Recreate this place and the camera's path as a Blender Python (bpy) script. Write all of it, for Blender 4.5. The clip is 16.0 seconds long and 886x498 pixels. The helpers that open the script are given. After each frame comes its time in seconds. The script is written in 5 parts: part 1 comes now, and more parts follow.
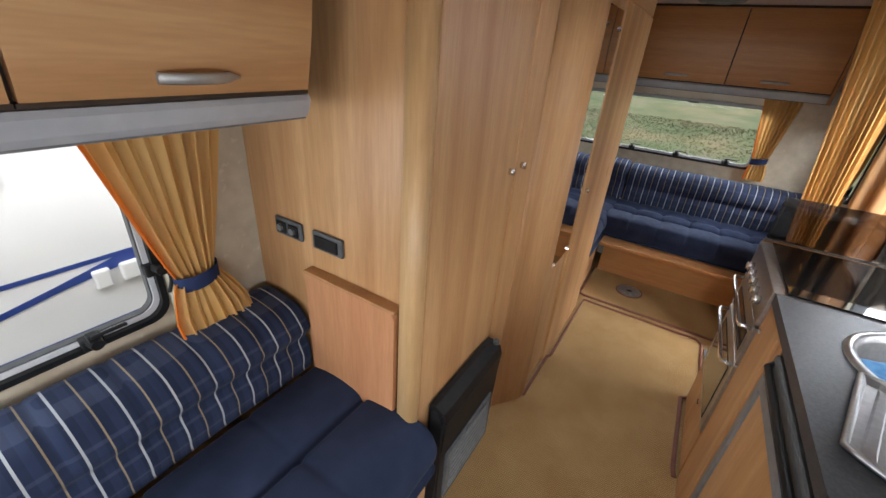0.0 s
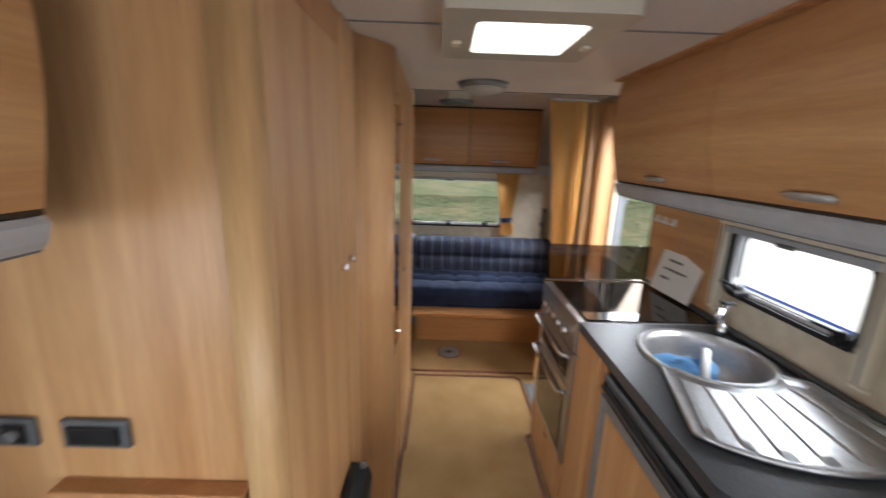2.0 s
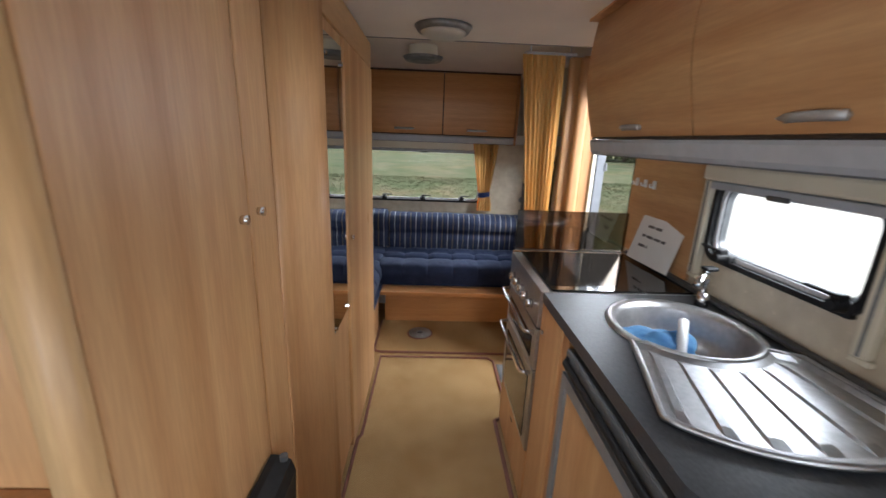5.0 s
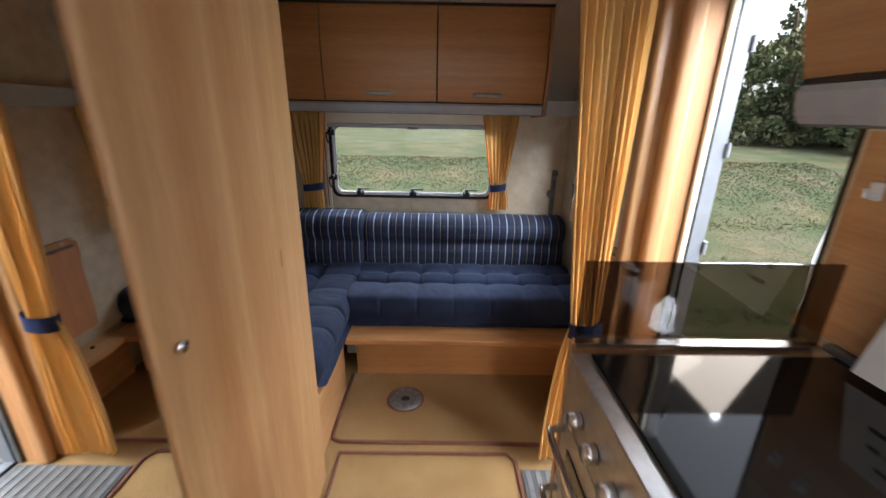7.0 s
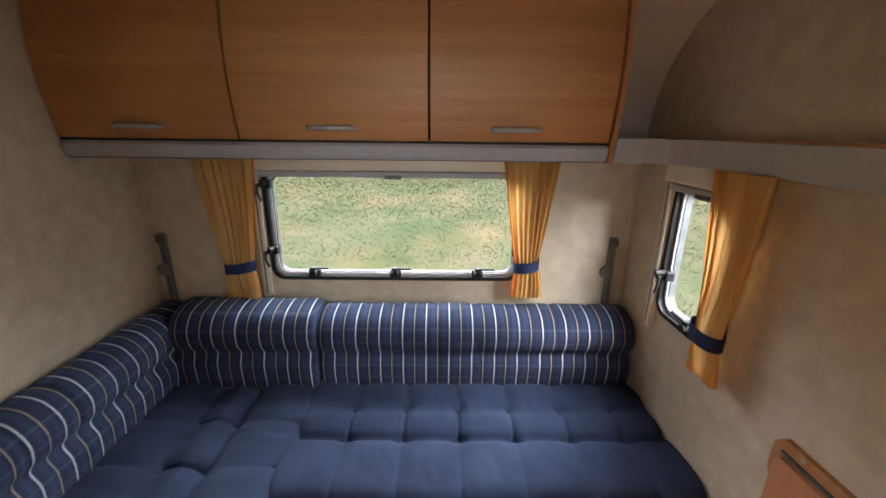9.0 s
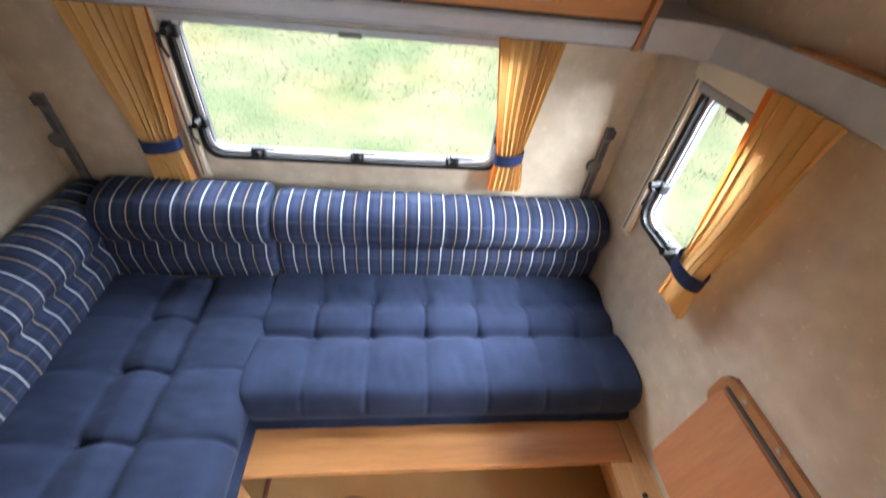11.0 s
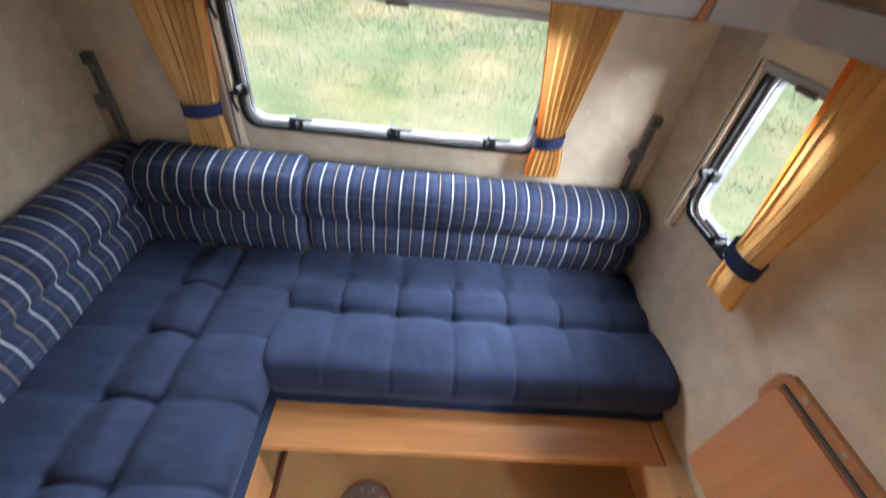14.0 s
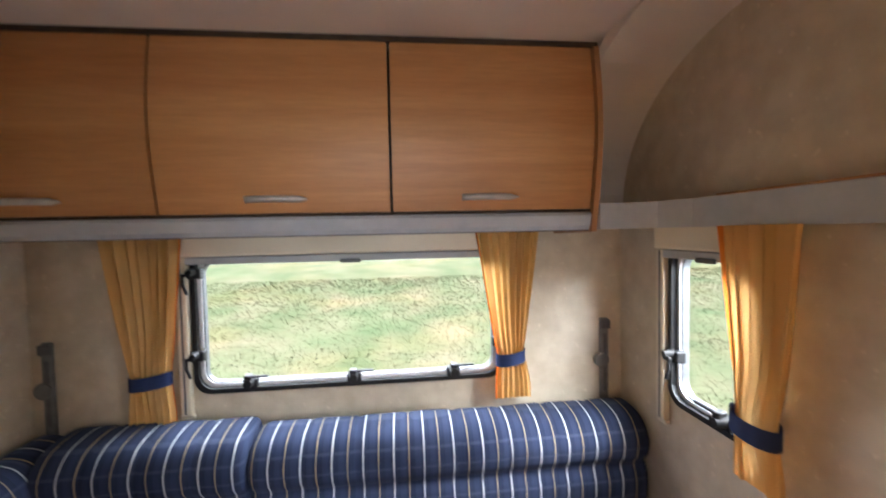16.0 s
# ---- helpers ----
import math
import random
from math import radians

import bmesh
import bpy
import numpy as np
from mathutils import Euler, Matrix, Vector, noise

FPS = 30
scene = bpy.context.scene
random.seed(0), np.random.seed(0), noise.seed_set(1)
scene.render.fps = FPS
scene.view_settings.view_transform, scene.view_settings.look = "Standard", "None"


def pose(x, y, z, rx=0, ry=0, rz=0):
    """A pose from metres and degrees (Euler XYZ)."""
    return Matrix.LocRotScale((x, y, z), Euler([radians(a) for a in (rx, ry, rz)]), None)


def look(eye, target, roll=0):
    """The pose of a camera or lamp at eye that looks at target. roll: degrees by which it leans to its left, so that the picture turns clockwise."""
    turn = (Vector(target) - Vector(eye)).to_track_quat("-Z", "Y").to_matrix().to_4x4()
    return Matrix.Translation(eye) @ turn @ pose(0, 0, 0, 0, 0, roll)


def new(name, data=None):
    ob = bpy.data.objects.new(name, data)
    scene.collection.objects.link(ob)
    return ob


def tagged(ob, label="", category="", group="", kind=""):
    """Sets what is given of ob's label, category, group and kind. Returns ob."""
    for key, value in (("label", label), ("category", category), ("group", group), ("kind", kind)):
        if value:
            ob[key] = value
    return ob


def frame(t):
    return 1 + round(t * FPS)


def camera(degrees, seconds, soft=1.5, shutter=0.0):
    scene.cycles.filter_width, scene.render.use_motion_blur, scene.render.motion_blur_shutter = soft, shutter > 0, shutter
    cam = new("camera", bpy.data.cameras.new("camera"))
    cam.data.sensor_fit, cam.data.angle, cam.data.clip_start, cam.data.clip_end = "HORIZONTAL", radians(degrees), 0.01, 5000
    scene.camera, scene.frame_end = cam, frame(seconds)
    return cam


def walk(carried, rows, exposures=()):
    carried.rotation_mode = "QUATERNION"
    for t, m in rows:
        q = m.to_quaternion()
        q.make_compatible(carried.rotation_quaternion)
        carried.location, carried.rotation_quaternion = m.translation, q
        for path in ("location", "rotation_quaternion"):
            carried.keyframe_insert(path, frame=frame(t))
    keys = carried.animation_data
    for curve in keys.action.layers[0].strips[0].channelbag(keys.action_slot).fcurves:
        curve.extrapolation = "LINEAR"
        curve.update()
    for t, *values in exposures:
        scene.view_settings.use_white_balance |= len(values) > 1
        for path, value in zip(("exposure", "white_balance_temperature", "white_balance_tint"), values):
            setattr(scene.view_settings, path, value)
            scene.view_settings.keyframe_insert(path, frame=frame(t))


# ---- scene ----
cam = camera(96.7, 16.0, shutter=0.5)
PATH = [
    (0, (0.004, -0.009, 1.552), (-0.903, 1.524, 0.645), 4.5),
    (0.5, (-0.005, -0.023, 1.549), (-0.876, 1.516, 0.616), 5.9),
    (1, (-0.033, -0.023, 1.547), (-0.939, 1.542, 0.691), 5.3),
    (1.5, (-0.087, 0.034, 1.55), (-0.724, 1.865, 1.06), 6.7),
    (2, (-0.182, 0.065, 1.541), (-0.159, 2.01, 1.075), 1.9),
    (2.5, (-0.212, 0.013, 1.534), (0.379, 1.859, 1.04), 1.1),
    (3, (-0.214, -0.018, 1.531), (0.552, 1.769, 1.063), 1.1),
    (3.5, (-0.209, -0.031, 1.525), (0.592, 1.732, 1.027), 0.7),
    (4, (-0.198, -0.015, 1.495), (0.535, 1.76, 0.935), 0.6),
    (4.5, (-0.127, 0.09, 1.451), (0.386, 1.949, 0.92), 1.2),
    (5, (-0.024, 0.237, 1.416), (0.048, 2.163, 0.883), 2.2),
    (5.2, (0.005, 0.299, 1.403), (0.029, 2.23, 0.887), 1.4),
    (7.5, (0.09, 1.578, 1.387), (0.111, 3.467, 0.729), 1.0),
    (8, (0.087, 1.855, 1.398), (0.207, 3.772, 0.841), 0.5),
    (8.5, (0.1, 2.092, 1.441), (0.114, 4.012, 0.881), 0.6),
    (10.8, (0.082, 2.562, 1.647), (0.261, 4.151, 0.447), 5.3),
    (11, (0.067, 2.559, 1.64), (0.292, 4.042, 0.317), 7.1),
    (11.5, (0.075, 2.544, 1.634), (0.271, 3.832, 0.117), 8.9),
    (12, (0.066, 2.531, 1.617), (0.22, 3.726, 0.021), 8.5),
    (12.5, (0.026, 2.53, 1.62), (0.143, 3.708, 0.009), 7.5),
    (13, (0.006, 2.521, 1.618), (0.115, 3.7, 0.006), 7.2),
    (13.5, (0.002, 2.515, 1.608), (0.113, 3.724, 0.019), 7.3),
    (14, (0.02, 2.53, 1.539), (0.161, 4.038, 0.233), 8.3),
    (14.5, (0.04, 2.536, 1.489), (0.008, 4.373, 0.7), 3.3),
    (15, (0.065, 2.487, 1.458), (0.134, 4.477, 1.261), -0.1),
    (15.5, (0.071, 2.478, 1.437), (0.133, 4.476, 1.482), -1.8),
    (16, (0.087, 2.488, 1.396), (0.295, 4.476, 1.315), -1.2),
]
EXPOSURES = [(0, 2.0, 6350, 10), (4, 2.0, 6300, 10), (5.2, 1.88, 6150, 10), (7.5, 2.2, 6200, 10), (8, 1.95, 6500, 10), (8.5, 2.55, 6600, 10), (8.7, 2.65, 6550, 10), (10.8, 3.6, 6050, 10), (11.5, 3.45, 6000, 10), (12.5, 3.4, 6000, 10), (14, 3.25, 6000, 10), (15, 3.35, 6100, 10), (16, 3.35, 6100, 10)]
walk(cam, [(t, look(eye, target, roll)) for t, eye, target, roll in PATH], EXPOSURES)

# ---- light: overcast sky and a very soft sun ----
world = bpy.data.worlds.new("sky")
scene.world = world
world.use_nodes = True
wn = world.node_tree
sky = wn.nodes.new("ShaderNodeTexSky")
sky.sky_type = "NISHITA"
sky.sun_disc = False
sky.sun_elevation, sky.sun_rotation = radians(40), radians(120)
sky.air_density, sky.dust_density = 1.0, 4.0
soften = wn.nodes.new("ShaderNodeHueSaturation")
soften.inputs["Saturation"].default_value = 0.25
wn.links.new(sky.outputs[0], soften.inputs["Color"])
wn.links.new(soften.outputs[0], wn.nodes["Background"].inputs[0])
wn.nodes["Background"].inputs[1].default_value = 0.10
sun = new("sun", bpy.data.lights.new("sun", "SUN"))
sun.data.energy, sun.data.angle, sun.data.color = 0.6, radians(45), (1.0, 0.96, 0.9)
sun.matrix_world = look((4, -3, 6), (0, 0, 0))


def sky_fill_lamp(eye, target, w, h, power):
    """An added area lamp that fills in for the sky's light through an opening."""
    d = bpy.data.lights.new("sky_fill_lamp", "AREA")
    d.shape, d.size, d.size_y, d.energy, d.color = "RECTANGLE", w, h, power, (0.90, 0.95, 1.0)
    new("sky_fill_lamp", d).matrix_world = look(eye, target)


# added fill: one lamp at an unseen front opening, two at the front side windows
sky_fill_lamp((-0.1, -1.72, 1.15), (-0.1, 0, 1.0), 1.5, 0.55, 4.6)
sky_fill_lamp((0.97, -0.55, 1.08), (0, -0.55, 0.95), 0.7, 0.5, 3.0)
sky_fill_lamp((-1.20, -0.55, 1.08), (0, -0.55, 0.95), 0.7, 0.5, 3.0)
# rear window fill, as if from high sky and low sky
sky_fill_lamp((-0.1, 4.30, 1.95), (-0.1, 3.3, 0.7), 1.3, 0.6, 9.0)
sky_fill_lamp((-0.1, 5.60, 2.10), (-0.1, 2.6, 0.75), 2.4, 1.0, 34.0)
# side window of the rear lounge
sky_fill_lamp((1.30, 3.42, 1.95), (0.3, 3.3, 0.6), 0.6, 0.6, 6.0)
sky_fill_lamp((1.75, 3.48, 1.80), (-1.1, 3.45, 0.55), 0.9, 0.6, 20.0)
# entrance
sky_fill_lamp((2.0, 2.3, 2.35), (-0.35, 2.3, 0.7), 0.9, 0.6, 10.0)
sky_fill_lamp((2.45, 2.05, 1.75), (-0.35, 2.15, 1.15), 0.7, 0.7, 8.0)
sky_fill_lamp((2.2, 0.45, 2.2), (0.25, 3.05, 0.0), 1.3, 1.0, 34.0)
# kitchen window and roof hatch
sky_fill_lamp((1.30, 1.25, 1.95), (-0.4, 1.5, 0.8), 0.6, 0.5, 2.0)
sky_fill_lamp((0.035, 1.24, 2.45), (0.035, 1.24, 0.0), 0.5, 0.5, 7.0)


# ---- materials ----
def material(name, colour, rough=0.5, metal=0.0, spec=0.5):
    m = bpy.data.materials.new(name)
    m.use_nodes = True
    b = m.node_tree.nodes["Principled BSDF"]
    b.inputs["Base Color"].default_value = (*colour, 1)
    b.inputs["Roughness"].default_value = rough
    b.inputs["Metallic"].default_value = metal
    b.inputs["Specular IOR Level"].default_value = spec
    return m, m.node_tree, b


def add_node(t, kind, **inputs):
    n = t.nodes.new(kind)
    for k, v in inputs.items():
        n.inputs[k.replace("_", " ")].default_value = v
    return n


def noise_at(t, scale, stretch=(1, 1, 1), detail=4.0):
    geo = t.nodes.new("ShaderNodeNewGeometry")
    mp = t.nodes.new("ShaderNodeMapping")
    mp.inputs["Scale"].default_value = stretch
    t.links.new(geo.outputs["Position"], mp.inputs["Vector"])
    n = add_node(t, "ShaderNodeTexNoise", Scale=scale, Detail=detail)
    t.links.new(mp.outputs[0], n.inputs["Vector"])
    return n


def ramp(t, src, stops):
    r = t.nodes.new("ShaderNodeValToRGB")
    while len(r.color_ramp.elements) < len(stops):
        r.color_ramp.elements.new(0.5)
    for e, (p, c) in zip(r.color_ramp.elements, stops):
        e.position, e.color = p, (*c, 1)
    t.links.new(src, r.inputs[0])
    return r


def blend(t, mode, fac, a, b):
    m = t.nodes.new("ShaderNodeMix")
    m.data_type, m.blend_type = "RGBA", mode
    m.inputs[0].default_value = fac
    t.links.new(a, m.inputs[6])
    t.links.new(b, m.inputs[7])
    return m.outputs[2]


def bump(t, b, src, strength, dist=0.002):
    n = add_node(t, "ShaderNodeBump", Strength=strength, Distance=dist)
    t.links.new(src, n.inputs["Height"])
    t.links.new(n.outputs[0], b.inputs["Normal"])


def wood(name, grain, light=(0.62, 0.375, 0.185), dark=(0.47, 0.25, 0.105), rough=0.42):
    """Beech-look foil; grain is the axis along which it runs."""
    m, t, b = material(name, light, rough)
    st = {"x": (0.22, 6, 6), "y": (6, 0.22, 6), "z": (6, 6, 0.22)}[grain]
    a = noise_at(t, 2.2, st, 5)
    a.inputs["Distortion"].default_value = 0.6
    mid = tuple(0.5 * (p + q) for p, q in zip(light, dark))
    r1 = ramp(t, a.outputs[0], [(0.3, dark), (0.5, mid), (0.68, light)])
    f = noise_at(t, 22, tuple(v if v > 1 else 0.5 for v in st), 3)
    r2 = ramp(t, f.outputs[0], [(0.35, (0.86, 0.84, 0.82)), (0.65, (1, 1, 1))])
    c = blend(t, "MULTIPLY", 0.8, r1.outputs[0], r2.outputs[0])
    g = noise_at(t, 0.9, st, 2)
    r4 = ramp(t, g.outputs[0], [(0.34, (0.84, 0.74, 0.66)), (0.52, (1, 1, 1)), (0.7, (1.0, 1.02, 0.98))])
    c = blend(t, "MULTIPLY", 0.9, c, r4.outputs[0])
    o = t.nodes.new("ShaderNodeObjectInfo")
    r3 = ramp(t, o.outputs["Random"], [(0, (0.92, 0.9, 0.88)), (1, (1, 1, 1))])
    c = blend(t, "MULTIPLY", 1.0, c, r3.outputs[0])
    t.links.new(c, b.inputs["Base Color"])
    bump(t, b, f.outputs[0], 0.06, 0.001)
    return m


def mottled(name, a, b_, scale, rough=0.7, bumps=0.1, fine=120, metal=0.0):
    m, t, b = material(name, a, rough, metal)
    n = noise_at(t, scale, detail=5)
    r = ramp(t, n.outputs[0], [(0.35, a), (0.65, b_)])
    t.links.new(r.outputs[0], b.inputs["Base Color"])
    f = noise_at(t, fine, detail=3)
    if bumps:
        bump(t, b, f.outputs[0], bumps)
    return m


def math_node(t, op, a, b=None, c=None):
    n = t.nodes.new("ShaderNodeMath")
    n.operation = op
    for i, v in enumerate((a, b, c)):
        if v is None:
            continue
        if isinstance(v, (int, float)):
            n.inputs[i].default_value = v
        else:
            t.links.new(v, n.inputs[i])
    return n.outputs[0]


def navy(name, axis=None, offset=0.0):
    """Navy upholstery; with an axis it has woven white and tan stripes that follow one another along it."""
    m, t, b = material(name, (0.02, 0.03, 0.075), 0.9, spec=0.2)
    b.inputs["Sheen Weight"].default_value = 0.07
    b.inputs["Sheen Roughness"].default_value = 0.5
    b.inputs["Sheen Tint"].default_value = (0.55, 0.65, 0.85, 1)
    n = noise_at(t, 9, detail=5)
    base = ramp(t, n.outputs[0], [(0.3, (0.0135, 0.020, 0.046)), (0.7, (0.0235, 0.0335, 0.071))]).outputs[0]
    f = noise_at(t, 420, detail=2)
    if axis is not None:
        geo = t.nodes.new("ShaderNodeNewGeometry")
        sep = t.nodes.new("ShaderNodeSeparateXYZ")
        t.links.new(geo.outputs["Position"], sep.inputs[0])

        def line(period, shift, half, ax=axis):
            w = math_node(t, "WRAP", math_node(t, "ADD", sep.outputs[ax], shift), period / 2, -period / 2)
            return math_node(t, "LESS_THAN", math_node(t, "ABSOLUTE", w), half)

        def lay(mask, colour, base, k=1.0):
            mx = t.nodes.new("ShaderNodeMix")
            mx.data_type = "RGBA"
            t.links.new(math_node(t, "MULTIPLY", mask, k), mx.inputs[0])
            t.links.new(base, mx.inputs[6])
            mx.inputs[7].default_value = (*colour, 1)
            return mx.outputs[2]
        base = lay(line(0.04775, offset + 0.02, 0.009), (0.05, 0.07, 0.15), base, 0.18)
        base = lay(line(0.055, 0.0, 0.004, 2), (0.10, 0.12, 0.18), base, 0.2)
        base = lay(line(0.0955, offset, 0.0026), (0.50, 0.52, 0.54), base, 0.85)
        base = lay(line(0.0955, offset + 0.04775, 0.0019), (0.36, 0.28, 0.17), base, 0.8)
    t.links.new(base, b.inputs["Base Color"])
    bump(t, b, f.outputs[0], 0.25, 0.001)
    return m


def carpet():
    m, t, b = material("beige_woven_carpet", (0.4, 0.25, 0.11), 0.95, spec=0.1)
    geo = t.nodes.new("ShaderNodeNewGeometry")
    mp = t.nodes.new("ShaderNodeMapping")
    mp.inputs["Rotation"].default_value = (0, 0, 0.6)
    t.links.new(geo.outputs["Position"], mp.inputs["Vector"])
    heights = []
    for d in ("X", "Y"):
        w = add_node(t, "ShaderNodeTexWave", Scale=46.0, Distortion=1.2, Detail=1.0)
        w.bands_direction = d
        t.links.new(mp.outputs[0], w.inputs["Vector"])
        heights.append(w.outputs["Fac"])
    h = math_node(t, "MULTIPLY", heights[0], heights[1])
    n = noise_at(t, 5, detail=6)
    c = ramp(t, n.outputs[0], [(0.3, (0.43, 0.27, 0.12)), (0.7, (0.54, 0.36, 0.175))])
    k = ramp(t, h, [(0.0, (0.52, 0.48, 0.42)), (0.6, (1, 1, 1))])
    t.links.new(blend(t, "MULTIPLY", 0.9, c.outputs[0], k.outputs[0]), b.inputs["Base Color"])
    bump(t, b, h, 0.8, 0.003)
    return m


def cloth(name, a, b_, through_light=0.35):
    m, t, b = material(name, a, 0.85, spec=0.15)
    n = noise_at(t, 14, (1, 1, 0.15), 4)
    r = ramp(t, n.outputs[0], [(0.3, a), (0.7, b_)])
    t.links.new(r.outputs[0], b.inputs["Base Color"])
    tr = t.nodes.new("ShaderNodeBsdfTranslucent")
    t.links.new(r.outputs[0], tr.inputs[0])
    mx = t.nodes.new("ShaderNodeMixShader")
    mx.inputs[0].default_value = through_light
    t.links.new(b.outputs[0], mx.inputs[1])
    t.links.new(tr.outputs[0], mx.inputs[2])
    t.links.new(mx.outputs[0], t.nodes["Material Output"].inputs[0])
    bump(t, b, noise_at(t, 500, detail=2).outputs[0], 0.2, 0.0005)
    return m


def glass(name, colour=(1, 1, 1), clear=0.9):
    m = bpy.data.materials.new(name)
    m.use_nodes = True
    t = m.node_tree
    t.nodes.remove(t.nodes["Principled BSDF"])
    tp = t.nodes.new("ShaderNodeBsdfTransparent")
    tp.inputs[0].default_value = (*colour, 1)
    gl = t.nodes.new("ShaderNodeBsdfGlossy")
    gl.inputs["Roughness"].default_value = 0.03
    mx = t.nodes.new("ShaderNodeMixShader")
    mx.inputs[0].default_value = 1 - clear
    t.links.new(tp.outputs[0], mx.inputs[1])
    t.links.new(gl.outputs[0], mx.inputs[2])
    t.links.new(mx.outputs[0], t.nodes["Material Output"].inputs[0])
    return m


# WOOD_X is more orange: the rear lounge's warm light put into its colour
WOOD_Z, WOOD_Y, WOOD_X = wood("beech_upright", "z"), wood("beech_lengthways", "y"), wood("beech_across_warm_lit", "x", (0.61, 0.32, 0.125), (0.46, 0.21, 0.07))
WOOD_TRIM = wood("beech_trim", "z", (0.56, 0.30, 0.13), (0.42, 0.20, 0.08), 0.58)
WOOD_PALE = wood("pale_beech_corner", "z", (0.63, 0.42, 0.21), (0.54, 0.34, 0.155))
WOOD_RED_Y = wood("reddish_beech_flap", "z", (0.62, 0.31, 0.16), (0.50, 0.23, 0.105))
WALLPAPER = mottled("cream_mottled_wallpaper", (0.50, 0.43, 0.32), (0.60, 0.53, 0.41), 14, 0.6, 0.15, 200)
_t = WALLPAPER.node_tree
_b = _t.nodes["Principled BSDF"]
_src = _b.inputs["Base Color"].links[0].from_socket
_fl = ramp(_t, noise_at(_t, 38, detail=2).outputs[0], [(0.64, (1, 1, 1)), (0.72, (1.16, 1.17, 1.2))])
_t.links.new(blend(_t, "MULTIPLY", 1.0, _src, _fl.outputs[0]), _b.inputs["Base Color"])
CEILING = mottled("white_ceiling_board", (0.66, 0.60, 0.55), (0.72, 0.66, 0.60), 3, 0.55, 0.05)
GREY = mottled("grey_laminate_pelmet", (0.38, 0.40, 0.43), (0.42, 0.44, 0.47), 25, 0.5, 0.05)
WORKTOP = mottled("dark_grey_worktop", (0.036, 0.039, 0.045), (0.058, 0.062, 0.070), 160, 0.45, 0.04, 300)
WORKTOP.node_tree.nodes["Principled BSDF"].inputs["Specular IOR Level"].default_value = 0.42
CREAM = mottled("cream_plastic", (0.66, 0.60, 0.47), (0.70, 0.65, 0.52), 6, 0.45, 0.03)
WHITE = mottled("white_painted_metal", (0.74, 0.75, 0.76), (0.80, 0.81, 0.82), 2, 0.35, 0.02)
BLACK = mottled("black_rubber", (0.008, 0.008, 0.009), (0.014, 0.014, 0.015), 40, 0.5, 0.08)
BLACK.node_tree.nodes["Principled BSDF"].inputs["Specular IOR Level"].default_value = 0.25
DARKGREY = mottled("dark_grey_plastic", (0.07, 0.075, 0.08), (0.10, 0.105, 0.11), 40, 0.45, 0.06)
MIDGREY = mottled("mid_grey_plastic", (0.13, 0.135, 0.14), (0.17, 0.175, 0.18), 40, 0.5, 0.05)
FRIDGE_GREY = mottled("slate_grey_fridge_plastic", (0.17, 0.18, 0.19), (0.21, 0.22, 0.23), 30, 0.5, 0.05)
# near-black brown: shade of door gaps put into colour; also the joint strip
GAP_DARK = mottled("gap_shade_and_joint_brown", (0.03, 0.018, 0.01), (0.045, 0.028, 0.016), 30, 0.8, 0.0)
BROWN_EDGE = mottled("brown_carpet_binding", (0.13, 0.045, 0.03), (0.17, 0.06, 0.04), 40, 0.8, 0.1)
STEEL = mottled("brushed_stainless_steel", (0.42, 0.42, 0.425), (0.50, 0.50, 0.505), 60, 0.38, 0.05, 300, 1.0)
STEEL_DARK = mottled("dull_grey_metal", (0.20, 0.205, 0.21), (0.26, 0.265, 0.27), 50, 0.45, 0.05, 300, 0.7)
CHROME = mottled("chrome", (0.7, 0.7, 0.72), (0.78, 0.78, 0.8), 10, 0.12, 0.0, metal=1.0)
SATIN = mottled("satin_silver_handle", (0.42, 0.42, 0.415), (0.50, 0.50, 0.49), 30, 0.48, 0.03, metal=0.7)
DOOR_ALU = mottled("dull_aluminium_door_frame", (0.15, 0.16, 0.18), (0.19, 0.20, 0.22), 12, 0.4, 0.03)
ALU = mottled("grey_aluminium_window_trim", (0.60, 0.62, 0.65), (0.68, 0.70, 0.72), 10, 0.35, 0.03)
NAVY = navy("navy_plain_upholstery")
STRIPE_X, STRIPE_Y = navy("navy_striped_upholstery_across", 0, 0.0495), navy("navy_striped_upholstery_along", 1, 0.025)
NAVY_BAND = cloth("navy_tieback_cloth", (0.018, 0.028, 0.08), (0.03, 0.045, 0.11), 0.03)
YELLOW = cloth("golden_yellow_curtain_cloth", (0.70, 0.42, 0.14), (0.80, 0.53, 0.22))
ORANGE = cloth("orange_curtain_edge_cloth", (0.72, 0.20, 0.03), (0.78, 0.26, 0.05))
CARPET = carpet()
PANE = glass("clear_acrylic_pane", (0.97, 0.98, 0.98), 0.988)
SMOKED = glass("smoked_glass", (0.42, 0.38, 0.34), 0.9)
HOB_GLASS = mottled("black_hob_glass", (0.006, 0.006, 0.006), (0.008, 0.008, 0.008), 5, 0.05, 0.0)
OVEN_GLASS = mottled("dark_oven_glass", (0.03, 0.022, 0.015), (0.035, 0.026, 0.018), 5, 0.07, 0.0)
PAPER = mottled("white_paper", (0.74, 0.73, 0.71), (0.80, 0.79, 0.77), 8, 0.7, 0.05)
INK = mottled("printed_ink", (0.10, 0.09, 0.09), (0.14, 0.13, 0.13), 30, 0.7, 0.0)
BLUE_TRIM = mottled("blue_caravan_stripe", (0.02, 0.05, 0.22), (0.03, 0.06, 0.26), 5, 0.4, 0.0)
BLUE_PLASTIC = mottled("blue_sponge_cloth", (0.04, 0.15, 0.34), (0.10, 0.26, 0.46), 30, 0.8, 0.3, 90)
